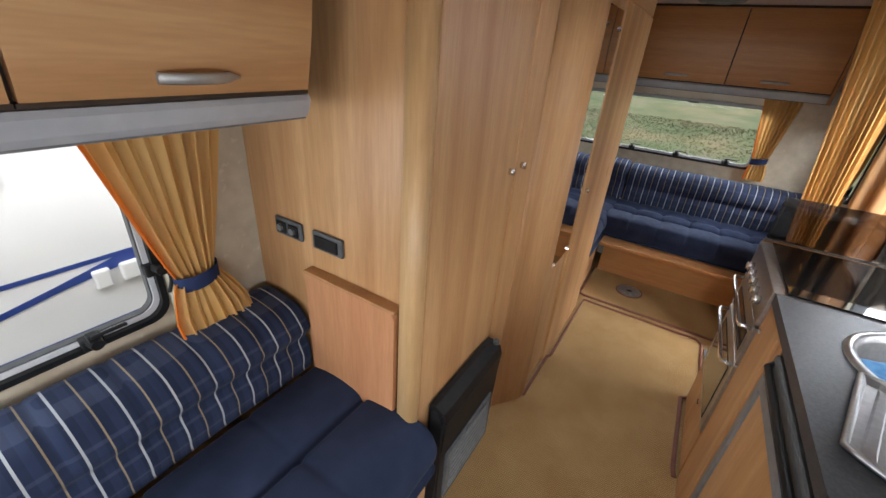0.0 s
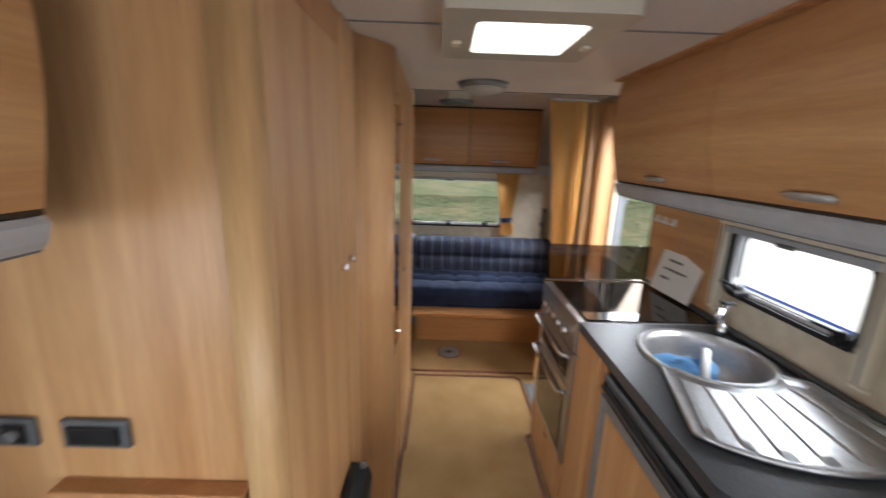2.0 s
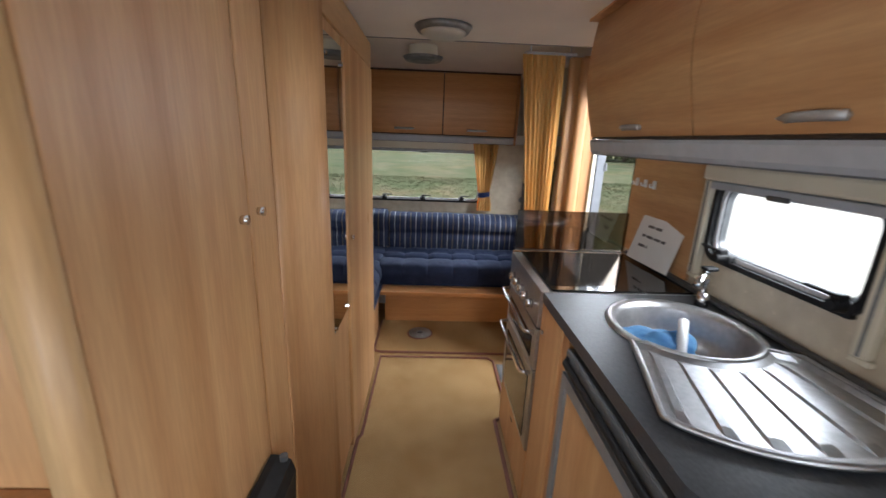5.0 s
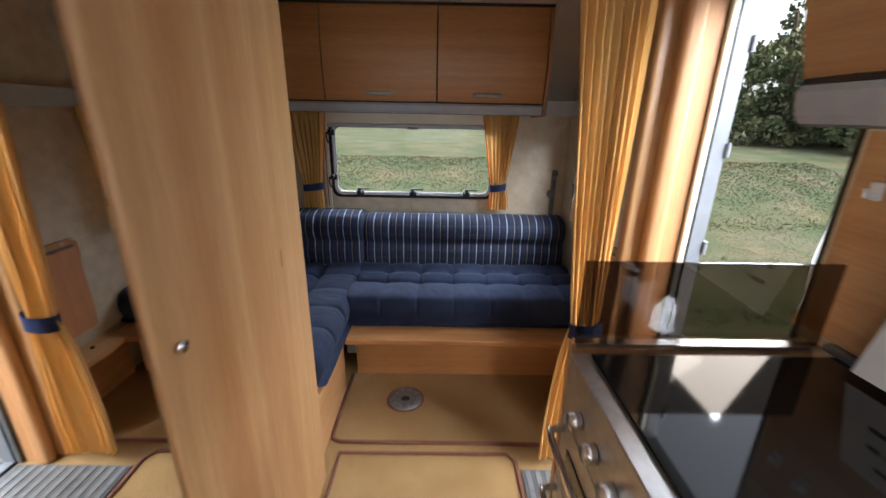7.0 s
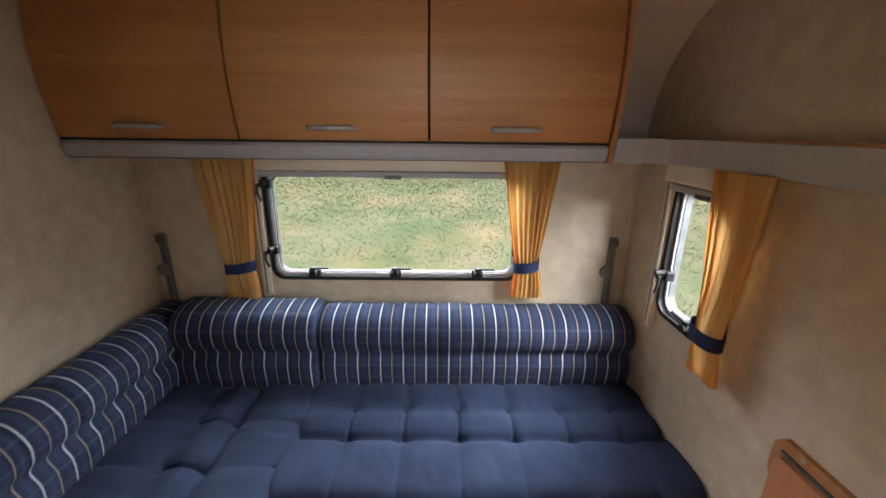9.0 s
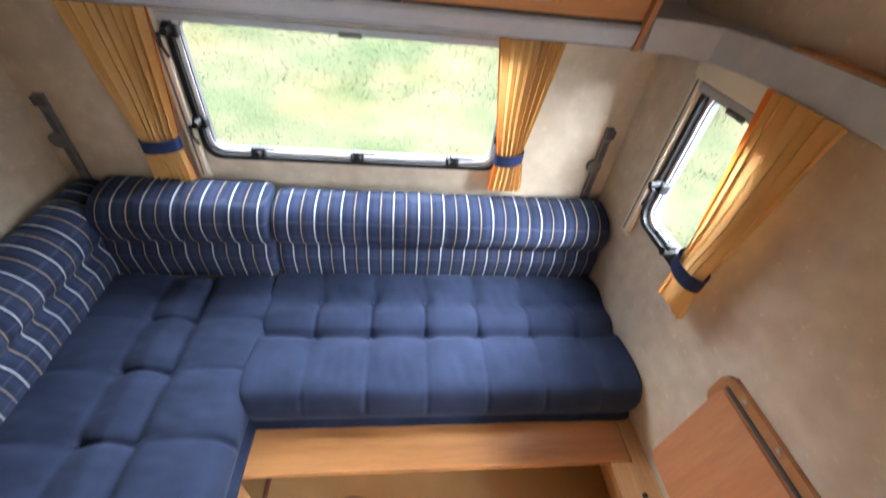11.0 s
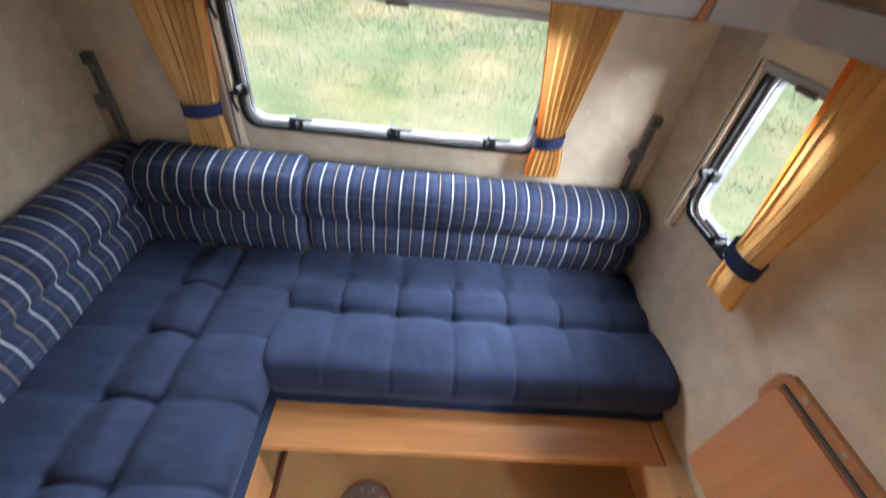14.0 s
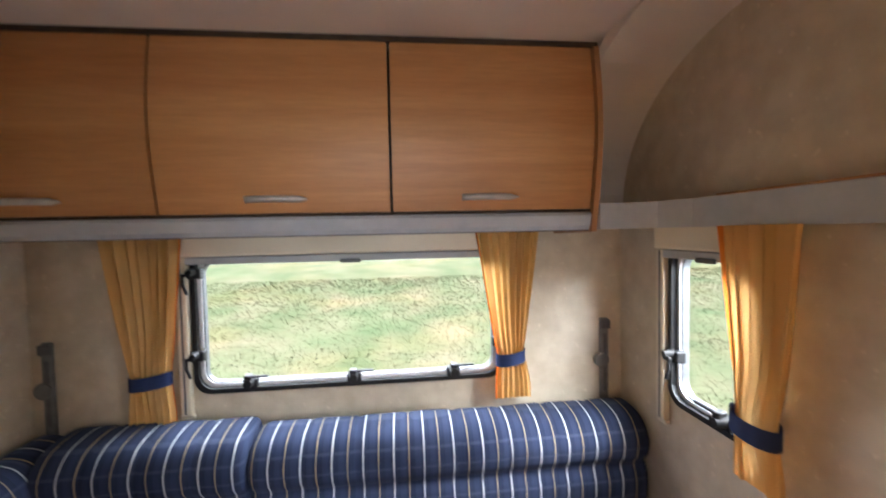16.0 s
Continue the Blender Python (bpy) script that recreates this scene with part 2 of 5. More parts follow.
LAMP_GLASS = mottled("frosted_lamp_glass", (0.40, 0.38, 0.33), (0.48, 0.46, 0.40), 8, 0.3, 0.02)
HATCH_PANE = glass("milky_roof_pane", (0.93, 0.94, 0.92), 0.25)
_t = HATCH_PANE.node_tree
_tr = _t.nodes.new("ShaderNodeBsdfTranslucent")
_tr.inputs[0].default_value = (0.72, 0.74, 0.72, 1)
_t.links.new(_tr.outputs[0], [n for n in _t.nodes if n.type == "MIX_SHADER"][0].inputs[2])
MIRROR = material("silvered_mirror", (0.82, 0.83, 0.82), 0.02, 1.0)[0]
AMBER = material("amber_lens", (0.85, 0.25, 0.03), 0.3)[0]


# ---- builders ----
def part(name, bm, mat, parent=None, label="", smooth=False):
    bmesh.ops.recalc_face_normals(bm, faces=bm.faces)
    me = bpy.data.meshes.new(name)
    bm.to_mesh(me)
    bm.free()
    me.materials.append(mat)
    if smooth:
        for p in me.polygons:
            p.use_smooth = True
    ob = new(name, me)
    if parent is not None:
        ob.parent = parent
    if label:
        ob["label"] = label
    return ob


def thing(name, label, category, group="", kind=""):
    return tagged(new(name), label, category, group, kind)


def bm_box(x0, x1, y0, y1, z0, z1, bev=0.0, seg=2, bm=None):
    b = bmesh.new() if bm is None else bm
    r = bmesh.ops.create_cube(b, size=1.0)
    bmesh.ops.scale(b, vec=(x1 - x0, y1 - y0, z1 - z0), verts=r["verts"])
    bmesh.ops.translate(b, vec=((x0 + x1) / 2, (y0 + y1) / 2, (z0 + z1) / 2), verts=r["verts"])
    if bev:
        edges = list({e for v in r["verts"] for e in v.link_edges})
        bmesh.ops.bevel(b, geom=edges, offset=bev, segments=seg, profile=0.5, affect="EDGES")
    return b


def bm_cyl(p, q, r0, r1=None, n=20, bm=None):
    b = bmesh.new() if bm is None else bm
    p, q = Vector(p), Vector(q)
    d = q - p
    m = Matrix.Translation((p + q) / 2) @ d.to_track_quat("Z", "Y").to_matrix().to_4x4()
    bmesh.ops.create_cone(b, cap_ends=True, segments=n, radius1=r0, radius2=r0 if r1 is None else r1, depth=d.length, matrix=m)
    return b


def bm_extrude(poly, axis, a, c):
    """A closed outline drawn out along an axis from a to c. Outline: pairs in the two other axes, in order."""
    b = bmesh.new()
    def at(u, v, w):
        return {"x": (w, u, v), "y": (u, w, v), "z": (u, v, w)}[axis]
    lo = [b.verts.new(at(u, v, a)) for u, v in poly]
    hi = [b.verts.new(at(u, v, c)) for u, v in poly]
    n = len(poly)
    b.faces.new(lo)
    b.faces.new(hi[::-1])
    for i in range(n):
        b.faces.new((lo[i], lo[(i + 1) % n], hi[(i + 1) % n], hi[i]))
    return b


def bm_tube(points, r, n=10, closed=False, bm=None):
    b = bmesh.new() if bm is None else bm
    pts = [Vector(p) for p in points]
    k, rings = len(pts), []
    for i, p in enumerate(pts):
        if closed:
            d = pts[(i + 1) % k] - pts[i - 1]
        else:
            d = pts[min(i + 1, k - 1)] - pts[max(i - 1, 0)]
        q = d.to_track_quat("Z", "Y")
        rings.append([b.verts.new(p + q @ Vector((r * math.cos(2 * math.pi * j / n), r * math.sin(2 * math.pi * j / n), 0))) for j in range(n)])
    for i in range(k if closed else k - 1):
        for j in range(n):
            A, B = rings[i], rings[(i + 1) % k]
            b.faces.new((A[j], A[(j + 1) % n], B[(j + 1) % n], B[j]))
    if not closed:
        b.faces.new(rings[0][::-1])
        b.faces.new(rings[-1])
    return b


def put(bm, f):
    for v in bm.verts:
        v.co = f(*v.co)
    return bm


def round_rect(u0, u1, v0, v1, r, n=6):
    out = []
    for cu, cv, a in ((u1 - r, v1 - r, 0), (u0 + r, v1 - r, 90), (u0 + r, v0 + r, 180), (u1 - r, v0 + r, 270)):
        for i in range(n + 1):
            t = radians(a + 90 * i / n)
            out.append((cu + r * math.cos(t), cv + r * math.sin(t)))
    return out


def bm_ring(outer, inner, d0, d1):
    """A flat frame between two outlines of equally many points; depth d0 to d1. Local axes: u, depth, v."""
    b = bmesh.new()
    n = len(outer)
    L = [[b.verts.new((u, d, v)) for u, v in line] for line, d in ((outer, d0), (inner, d0), (inner, d1), (outer, d1))]
    for k in range(4):
        for i in range(n):
            b.faces.new((L[k][i], L[k][(i + 1) % n], L[(k + 1) % 4][(i + 1) % n], L[(k + 1) % 4][i]))
    return b


# wall frames: u along the wall, d outwards from the inner face, v up
XR, XL, YB, YF, ZC, ZR = 0.92, -1.15, 3.92, -1.7, 1.885, 1.945
def on_right(u, d, v):
    return (XR + d, u, v)
def on_left(u, d, v):
    return (XL - d, u, v)
def on_back(u, d, v):
    return (u, YB + d, v)


# ---- large structure ----
def wall(name, f, u0, u1, v0, v1, holes, mat, label, thick=0.035):
    """A wall with rectangular holes (u0, u1, v0, v1), cut into strips along u."""
    b = bmesh.new()
    cuts = sorted({u0, u1, *(h[0] for h in holes), *(h[1] for h in holes)})
    for a, c in zip(cuts, cuts[1:]):
        col = sorted((h[2], h[3]) for h in holes if h[0] < c - 1e-6 and h[1] > a + 1e-6)
        z = v0
        for lo, hi in col + [(v1, v1)]:
            if lo > z + 1e-6:
                bm_box(a, c, 0, thick, z, lo, bm=b)
            z = hi
    bmesh.ops.remove_doubles(b, verts=b.verts, dist=1e-5)
    ob = part(name, put(b, f), mat)
    return tagged(ob, label, "wall", kind="structure")


WIN_B = (-0.63, 0.445, 0.86, 1.34)
WIN_R = (3.285, 3.622, 0.86, 1.34)
WIN_K = (0.99, 1.50, 1.07, 1.33)
WIN_FR = (-0.95, 0.40, 0.80, 1.34)
WIN_FL = (-0.95, 0.385, 0.80, 1.34)
DOOR = (2.07, 2.56, -0.05, 1.74)
Z0, Z1 = -0.05, 2.014
wall("wall_back", on_back, XL - 0.035, XR + 0.035, Z0, Z1, [WIN_B], WALLPAPER, "cream mottled wallpaper end wall with a wide window")
wall("wall_right", on_right, YF, YB, Z0, Z1, [WIN_R, WIN_K, WIN_FR, DOOR], WALLPAPER, "cream mottled wallpaper side wall with windows and entrance")
wall("wall_left", on_left, YF, YB, Z0, Z1, [WIN_FL], WALLPAPER, "cream mottled wallpaper side wall with a long window")
# the front wall's opening is unseen, added to let the fill lamp in
wall("wall_front", lambda u, d, v: (u, YF - d, v), XL - 0.035, XR + 0.035, Z0, Z1, [(-0.9, 0.7, 0.85, 1.45)], WALLPAPER, "cream wallpaper front wall")

# floor with its entrance well
fb = bm_box(XL, XR, YF, YB, -0.05, 0.0)
tagged(part("floor", fb, CARPET), "beige woven carpet floor", "floor", kind="structure")

# ceiling with roof hatch opening, curving down at the back
HATCH = (-0.105, 0.170, 1.095, 1.385)
cb = bmesh.new()
HC = (HATCH[0] - 0.02, HATCH[1] + 0.02, HATCH[2] - 0.02, HATCH[3] + 0.02)
for x0, x1, y0, y1 in ((XL - 0.03, HC[0], YF, 2.36), (HC[1], XR + 0.03, YF, 2.36), (HC[0], HC[1], YF, HC[2]), (HC[0], HC[1], HC[3], 2.36)):
    bm_box(x0, x1, y0, y1, ZC, ZC + 0.04, bm=cb)
arc = [(2.36, ZC), (2.62, ZR)] + [(3.30 + 0.60 * math.sin(a), ZR - 0.47 + 0.47 * math.cos(a)) for a in [radians(6 * i) for i in range(16)]]
bm_box(XL - 0.03, 0.673, 2.62, YB, ZR, ZR + 0.04, bm=cb)
# unseen slab above the rear ceiling, added to stop a light leak
bm_box(XL - 0.035, XR + 0.035, 2.30, YB + 0.035, 2.015, 2.035, bm=cb)
flat = [(2.36, ZC), (2.62, ZR), (2.62, ZR + 0.04), (2.36, ZC + 0.04)]
slope = bm_extrude(flat, "x", XL - 0.03, 0.673)
slope_me = bpy.data.meshes.new("slope")
slope.to_mesh(slope_me)
cb.from_mesh(slope_me)
slope.free()
cove = bm_extrude(arc + [(y + 0.02, z + 0.04) for y, z in arc[::-1]], "x", 0.674, XR + 0.03)
me_tmp = bpy.data.meshes.new("tmp")
cove.to_mesh(me_tmp)
cb.from_mesh(me_tmp)
cove.free()
tagged(part("ceiling", cb, CEILING), "off-white ceiling boards with thin seams", "ceiling", kind="structure")
for y in (1.24, 2.36):
    for x0, x1 in (((XL, HATCH[0] - 0.09), (HATCH[1] + 0.09, XR)) if y < 2 else ((XL, XR),)):
        tagged(part("trim", bm_box(x0, x1, y - 0.004, y + 0.004, ZC - 0.003, ZC + 0.001), MIDGREY), "thin grey ceiling seam strip", "trim", kind="structure")


# ---- windows ----
def latch(f, u, v, side, parent):
    """A black acrylic-window catch: base, knob and lever."""
    b = bm_box(u - 0.024, u + 0.024, -0.018, 0.014, v - 0.014, v + 0.022, 0.005)
    bm_cyl((u, -0.014, v + 0.012), (u, -0.046, v + 0.012), 0.019 if side == 0 else 0.013, 0.014 if side == 0 else 0.010, 16, b)
    if side == 0:
        bm_box(u - 0.012, u + 0.012, -0.040, -0.012, v + 0.018, v + 0.040, 0.004, bm=b)
        bm_box(u - 0.008, u + 0.072, -0.046, -0.034, v + 0.032, v + 0.041, 0.004, bm=b)
    else:
        e = u + 0.02 if side > 0 else u - 0.02
        bm_box(min(u, e) - 0.004, max(u, e) + 0.004, -0.046, -0.034, v - 0.004, v + 0.008, 0.003, bm=b)
        bm_tube([(e, -0.04, v), (e, -0.042, v - 0.03), (e - (0.012 if side > 0 else -0.012), -0.042, v - 0.062)], 0.005, 8, bm=b)
    part("latch", put(b, f), BLACK, parent)


def window(name, f, win, latches, label, blind=0.09, rails=(0, 1), sill=0.0):
    u0, u1, v0, v1 = win
    w = tagged(new(name), label, "window", kind="structure")
    o1, i1 = round_rect(u0 - 0.004, u1 + 0.004, v0 - 0.004, v1 + 0.004, 0.055), round_rect(u0 + 0.012, u1 - 0.012, v0 + 0.012, v1 - 0.012, 0.050)
    i2, i3 = round_rect(u0 + 0.025, u1 - 0.025, v0 + 0.025, v1 - 0.025, 0.045), round_rect(u0 + 0.029, u1 - 0.029, v0 + 0.029, v1 - 0.029, 0.042)
    part("rubber_seal", put(bm_ring(o1, i1, -0.014, 0.03), f), BLACK, w)
    part("window_frame", put(bm_ring(i1, i2, 0.004, 0.032), f), ALU, w, "silver grey aluminium inner frame")
    part("pane_edge", put(bm_ring(i2, i3, 0.010, 0.032), f), DARKGREY, w)
    pb = bmesh.new()
    pb.faces.new([pb.verts.new((u, 0.026, v)) for u, v in i3])
    pane = part("pane", put(pb, f), PANE, w, "clear acrylic pane")
    pane.visible_shadow = False
    # squared corner infill behind the rounded seal
    for u, v, a, c in ((u0, v0, 1, 1), (u1, v0, -1, 1), (u0, v1, 1, -1), (u1, v1, -1, -1)):
        pts = [(u, v)] + [(u + a * (0.055 - 0.055 * math.sin(radians(t))), v + c * (0.055 - 0.055 * math.cos(radians(t)))) for t in range(0, 91, 15)]
        cb2 = bmesh.new()
        lo = [cb2.verts.new((p, 0.0, q)) for p, q in pts]
        hi = [cb2.verts.new((p, 0.03, q)) for p, q in pts]
        cb2.faces.new(lo), cb2.faces.new(hi[::-1])
        for i in range(len(pts)):
            cb2.faces.new((lo[i], lo[(i + 1) % len(pts)], hi[(i + 1) % len(pts)], hi[i]))
        part("corner_infill", put(cb2, f), WALLPAPER, w)
    for u, v, s in latches:
        latch(f, u, v, s, w)
    if blind:
        bb = bm_box(u0 - 0.05, u1 + 0.05, -0.034, -0.001, v1 - 0.008, v1 + blind - 0.02, 0.008)
        part("blind_cassette", put(bb, f), CREAM, w, "cream blind cassette")
        bb = bm_box(u0 - 0.01, u1 + 0.01, -0.030, -0.006, v1 - 0.034, v1 - 0.010, 0.004)
        part("blind_bar", put(bb, f), GREY, w, "grey blind pull bar")
        mid = (u0 + u1) / 2
        part("pull_tab", put(bm_box(mid - 0.035, mid + 0.035, -0.036, -0.028, v1 - 0.040, v1 - 0.026, 0.003), f), DARKGREY, w)
        for r in rails:
            c = u0 - 0.028 if r == 0 else u1 + 0.028
            part("side_rail", put(bm_box(c - 0.018, c + 0.018, -0.026, -0.001, v0 - 0.07, v1 - 0.008, 0.005), f), CREAM, w, "cream blind side rail")
            part("groove", put(bm_box(c - 0.004, c + 0.003, -0.0275, -0.024, v0 - 0.066, v1 - 0.012), f), MIDGREY, w)
            part("rail_foot", put(bm_box(c - 0.022, c + 0.022, -0.020, -0.001, v0 - 0.085, v0 - 0.071, 0.004), f), CREAM, w)
    return w


window("window_1", on_back, WIN_B, [(-0.45, 0.882, 0), (-0.095, 0.882, 0), (0.265, 0.882, 0), (-0.622, 0.985, -1), (0.437, 0.985, 1), (-0.622, 1.27, -1)], "wide hinged caravan window with black catches over the sofa")
window("window_2", on_right, WIN_R, [(3.41, 0.882, 0), (3.604, 1.0, -1)], "small hinged side window with cream blind rail", rails=(1,))
window("window_3", on_right, WIN_K, [(1.03, 1.08, 0), (1.40, 1.08, 0)], "small kitchen window with cream surround", blind=0.06)
window("window_4", on_right, WIN_FR, [(0.18, 0.812, 0), (0.392, 0.93, 1), (0.392, 1.22, 1)], "long hinged side window by the front sofa")
window("window_5", on_left, WIN_FL, [(0.20, 0.812, 0), (0.377, 0.95, 1), (-0.4, 0.812, 0)], "long hinged side window by the front sofa")


# ---- lockers ----
def locker_profile(front, z0, z1, bulge, n=12):
    """Points (distance from the wall plane into the room, height) of a softly bowed door face."""
    return [(front[0] + (front[1] - front[0]) * k + bulge * math.sin(math.pi * k), z0 + (z1 - z0) * k) for k in [i / n for i in range(n + 1)]]


def handle(f_door, u, z, parent, width=0.13):
    b = bmesh.new()
    n = 14
    rows = []
    for i in range(n + 1):
        k = i / n
        uu = u - width / 2 + width * k
        lift = 0.004 + 0.020 * math.sin(math.pi * min(k * 1.15, 1.0)) ** 0.7
        hh = 0.009 if k < 0.86 else 0.009 - 0.007 * (k - 0.86) / 0.14
        rows.append([b.verts.new(f_door(uu, lift + dl, z + dz)) for dl, dz in ((0, -hh), (0.006, -hh * 0.7), (0.007, hh * 0.7), (0, hh))])
    for r0, r1 in zip(rows, rows[1:]):
        for j in range(4):
            b.faces.new((r0[j], r0[(j + 1) % 4], r1[(j + 1) % 4], r1[j]))
    b.faces.new(rows[0]), b.faces.new(rows[-1][::-1])
    part("handle", b, SATIN, parent, "satin silver bow handle", True)
    for uu in (u - width * 0.46, u + width * 0.34):
        part("handle_foot", bm_cyl(f_door(uu, 0.0, z), f_door(uu, 0.010, z), 0.006, n=10), SATIN, parent)


def locker_run(name, place, depth, cuts, z0, z1, front, bulge, mat, label, pelmet, ends, handles, group):
    """place(u, d, z): u along the wall, d from the wall into the room. One thing a door bay, plus one pelmet along the run."""
    prof = locker_profile(front, z0, z1, bulge)
    for (a, c), hs in zip(zip(cuts, cuts[1:]), handles):
        t = thing(name, label, "cabinet", group)
        def sweep(poly, u0, u1):
            b = bmesh.new()
            lo = [b.verts.new(place(u0, d, z)) for d, z in poly]
            hi = [b.verts.new(place(u1, d, z)) for d, z in poly]
            b.faces.new(lo), b.faces.new(hi[::-1])
            for i in range(len(poly)):
                j = (i + 1) % len(poly)
                b.faces.new((lo[i], lo[j], hi[j], hi[i]))
            return b
        inner = [(d - 0.020, z) for d, z in prof]
        # body and edge strip are coloured dark, as shade in the gaps
        part("body", sweep([(0.002, z0), (0.002, z1)] + inner[::-1], a + 0.001, c - 0.001), GAP_DARK, t, "locker body coloured dark for the shade in the door gaps")
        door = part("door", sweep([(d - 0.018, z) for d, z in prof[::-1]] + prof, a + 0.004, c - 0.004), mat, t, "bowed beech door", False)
        part("edge_strip", sweep([(prof[0][0] - 0.017, z0 - 0.008), (prof[0][0] - 0.003, z0 - 0.008), (prof[0][0] - 0.003, z0 - 0.001), (prof[0][0] - 0.017, z0 - 0.001)], a + 0.001, c - 0.001), GAP_DARK, t)
        rear = name == "overhead_locker"
        zh = z0 + (0.037 if rear else 0.027)
        def on_door(u, lift, z):
            k = (z - z0) / (z1 - z0)
            d = front[0] + (front[1] - front[0]) * k + bulge * math.sin(math.pi * k)
            return place(u, d + lift, z)
        handle(on_door, hs, zh, door, 0.165 if rear else 0.13)
    # pelmet under the run
    p = thing("pelmet", "grey laminate pelmet under the lockers", "pelmet")
    a, c = cuts[0], cuts[-1]
    d0 = front[0]
    poly = [(0.002, pelmet), (0.002, z0 - 0.010), (d0 - 0.004, z0 - 0.010), (d0 + 0.002, z0 - 0.02), (d0 - 0.006, pelmet + 0.012), (d0 - 0.016, pelmet)]
    b = bmesh.new()
    lo = [b.verts.new(place(a, d, z)) for d, z in poly]
    hi = [b.verts.new(place(c, d, z)) for d, z in poly]
    b.faces.new(lo), b.faces.new(hi[::-1])
    for i in range(len(poly)):
        j = (i + 1) % len(poly)
        b.faces.new((lo[i], lo[j], hi[j], hi[i]))
    part("board", b, GREY, p)
    b = bmesh.new()
    q = [(d0 - 0.030, pelmet - 0.004), (d0 - 0.018, pelmet - 0.004), (d0 - 0.018, pelmet - 0.0005), (d0 - 0.030, pelmet - 0.0005)]
    lo = [b.verts.new(place(a, d, z)) for d, z in q]
    hi = [b.verts.new(place(c, d, z)) for d, z in q]
    b.faces.new(lo), b.faces.new(hi[::-1])
    for i in range(4):
        b.faces.new((lo[i], lo[(i + 1) % 4], hi[(i + 1) % 4], hi[i]))
    part("lower_lip", b, MIDGREY, p, "darker lower lip")
    # curved end cheeks
    for u0, u1 in ends:
        e = thing("end_cheek", "curved beech end cheek of the lockers", "trim")
        full = [(0.002, pelmet - 0.012), (0.002, z1)] + [(d + 0.012, z) for d, z in prof[::-1]] + [(d0 - 0.002, pelmet - 0.006)]
        b = bmesh.new()
        lo = [b.verts.new(place(u0, d, z)) for d, z in full]
        hi = [b.verts.new(place(u1, d, z)) for d, z in full]
        b.faces.new(lo), b.faces.new(hi[::-1])
        for i in range(len(full)):
            j = (i + 1) % len(full)
            b.faces.new((lo[i], lo[j], hi[j], hi[i]))
        part("cheek", b, WOOD_TRIM, e)


def from_back(u, d, z):
    return (u, YB - d, z)
def from_right(u, d, z):
    return (XR - d, u, z)
def from_left(u, d, z):
    return (XL + d, u, z)


locker_run("overhead_locker", from_back, 0.3, [-1.145, -0.56, 0.062, 0.655], 1.46, 1.930, (0.30, 0.305), 0.028, WOOD_X,
           "beech overhead locker with bowed door above the sofa", 1.398, [(0.656, 0.672)], [-0.87, -0.25, 0.345], "rear lockers")
tagged(part("trim", bm_box(-1.145, 0.672, YB - 0.312, YB - 0.29, 1.931, 1.944), GAP_DARK), "dark joint strip above the lockers", "trim", kind="structure")
locker_run("kitchen_locker", from_right, 0.28, [0.632, 1.255, 1.92], 1.450, 1.874, (0.285, 0.315), 0.030, WOOD_Y,
           "beech overhead locker with bowed door above the kitchen", 1.385, [(0.612, 0.631)], [0.93, 1.57], "kitchen lockers")
locker_run("front_locker", from_right, 0.28, [-1.65, -0.55, 0.03, 0.611], 1.450, 1.874, (0.285, 0.315), 0.030, WOOD_Y,
           "beech overhead locker with bowed door above the front sofa", 1.375, [], [-1.0, -0.26, 0.38], "front lockers")
locker_run("front_locker", from_left, 0.45, [-1.65, -0.55, 0.14, 0.59], 1.455, 1.874, (0.445, 0.455), 0.030, WOOD_Y,
           "beech overhead locker with bowed door above the front sofa", 1.398, [], [-1.0, -0.2, 0.365], "front lockers")
tagged(part("trim", bm_box(XR - 0.35, XR - 0.30, 0.615, 1.92, 1.876, 1.884), WOOD_TRIM), "dark joint strip above the lockers", "trim", kind="structure")

# grey shelf along the rear side wall
sh = thing("side_shelf", "narrow grey pelmet shelf along the side wall", "shelf")
part("board", bm_extrude([(0.674, YB - 0.003), (0.674, 3.604), (0.76, 3.59), (0.82, 3.55), (0.858, 3.46), (0.868, 3.35), (0.870, 2.62), (XR - 0.002, 2.62), (XR - 0.002, YB - 0.003)], "z", 1.398, 1.474), GREY, sh)
part("top_edge", bm_box(0.872, XR - 0.004, 2.62, 3.4, 1.475, 1.480), WOOD_TRIM, sh, "thin brown upper edge")


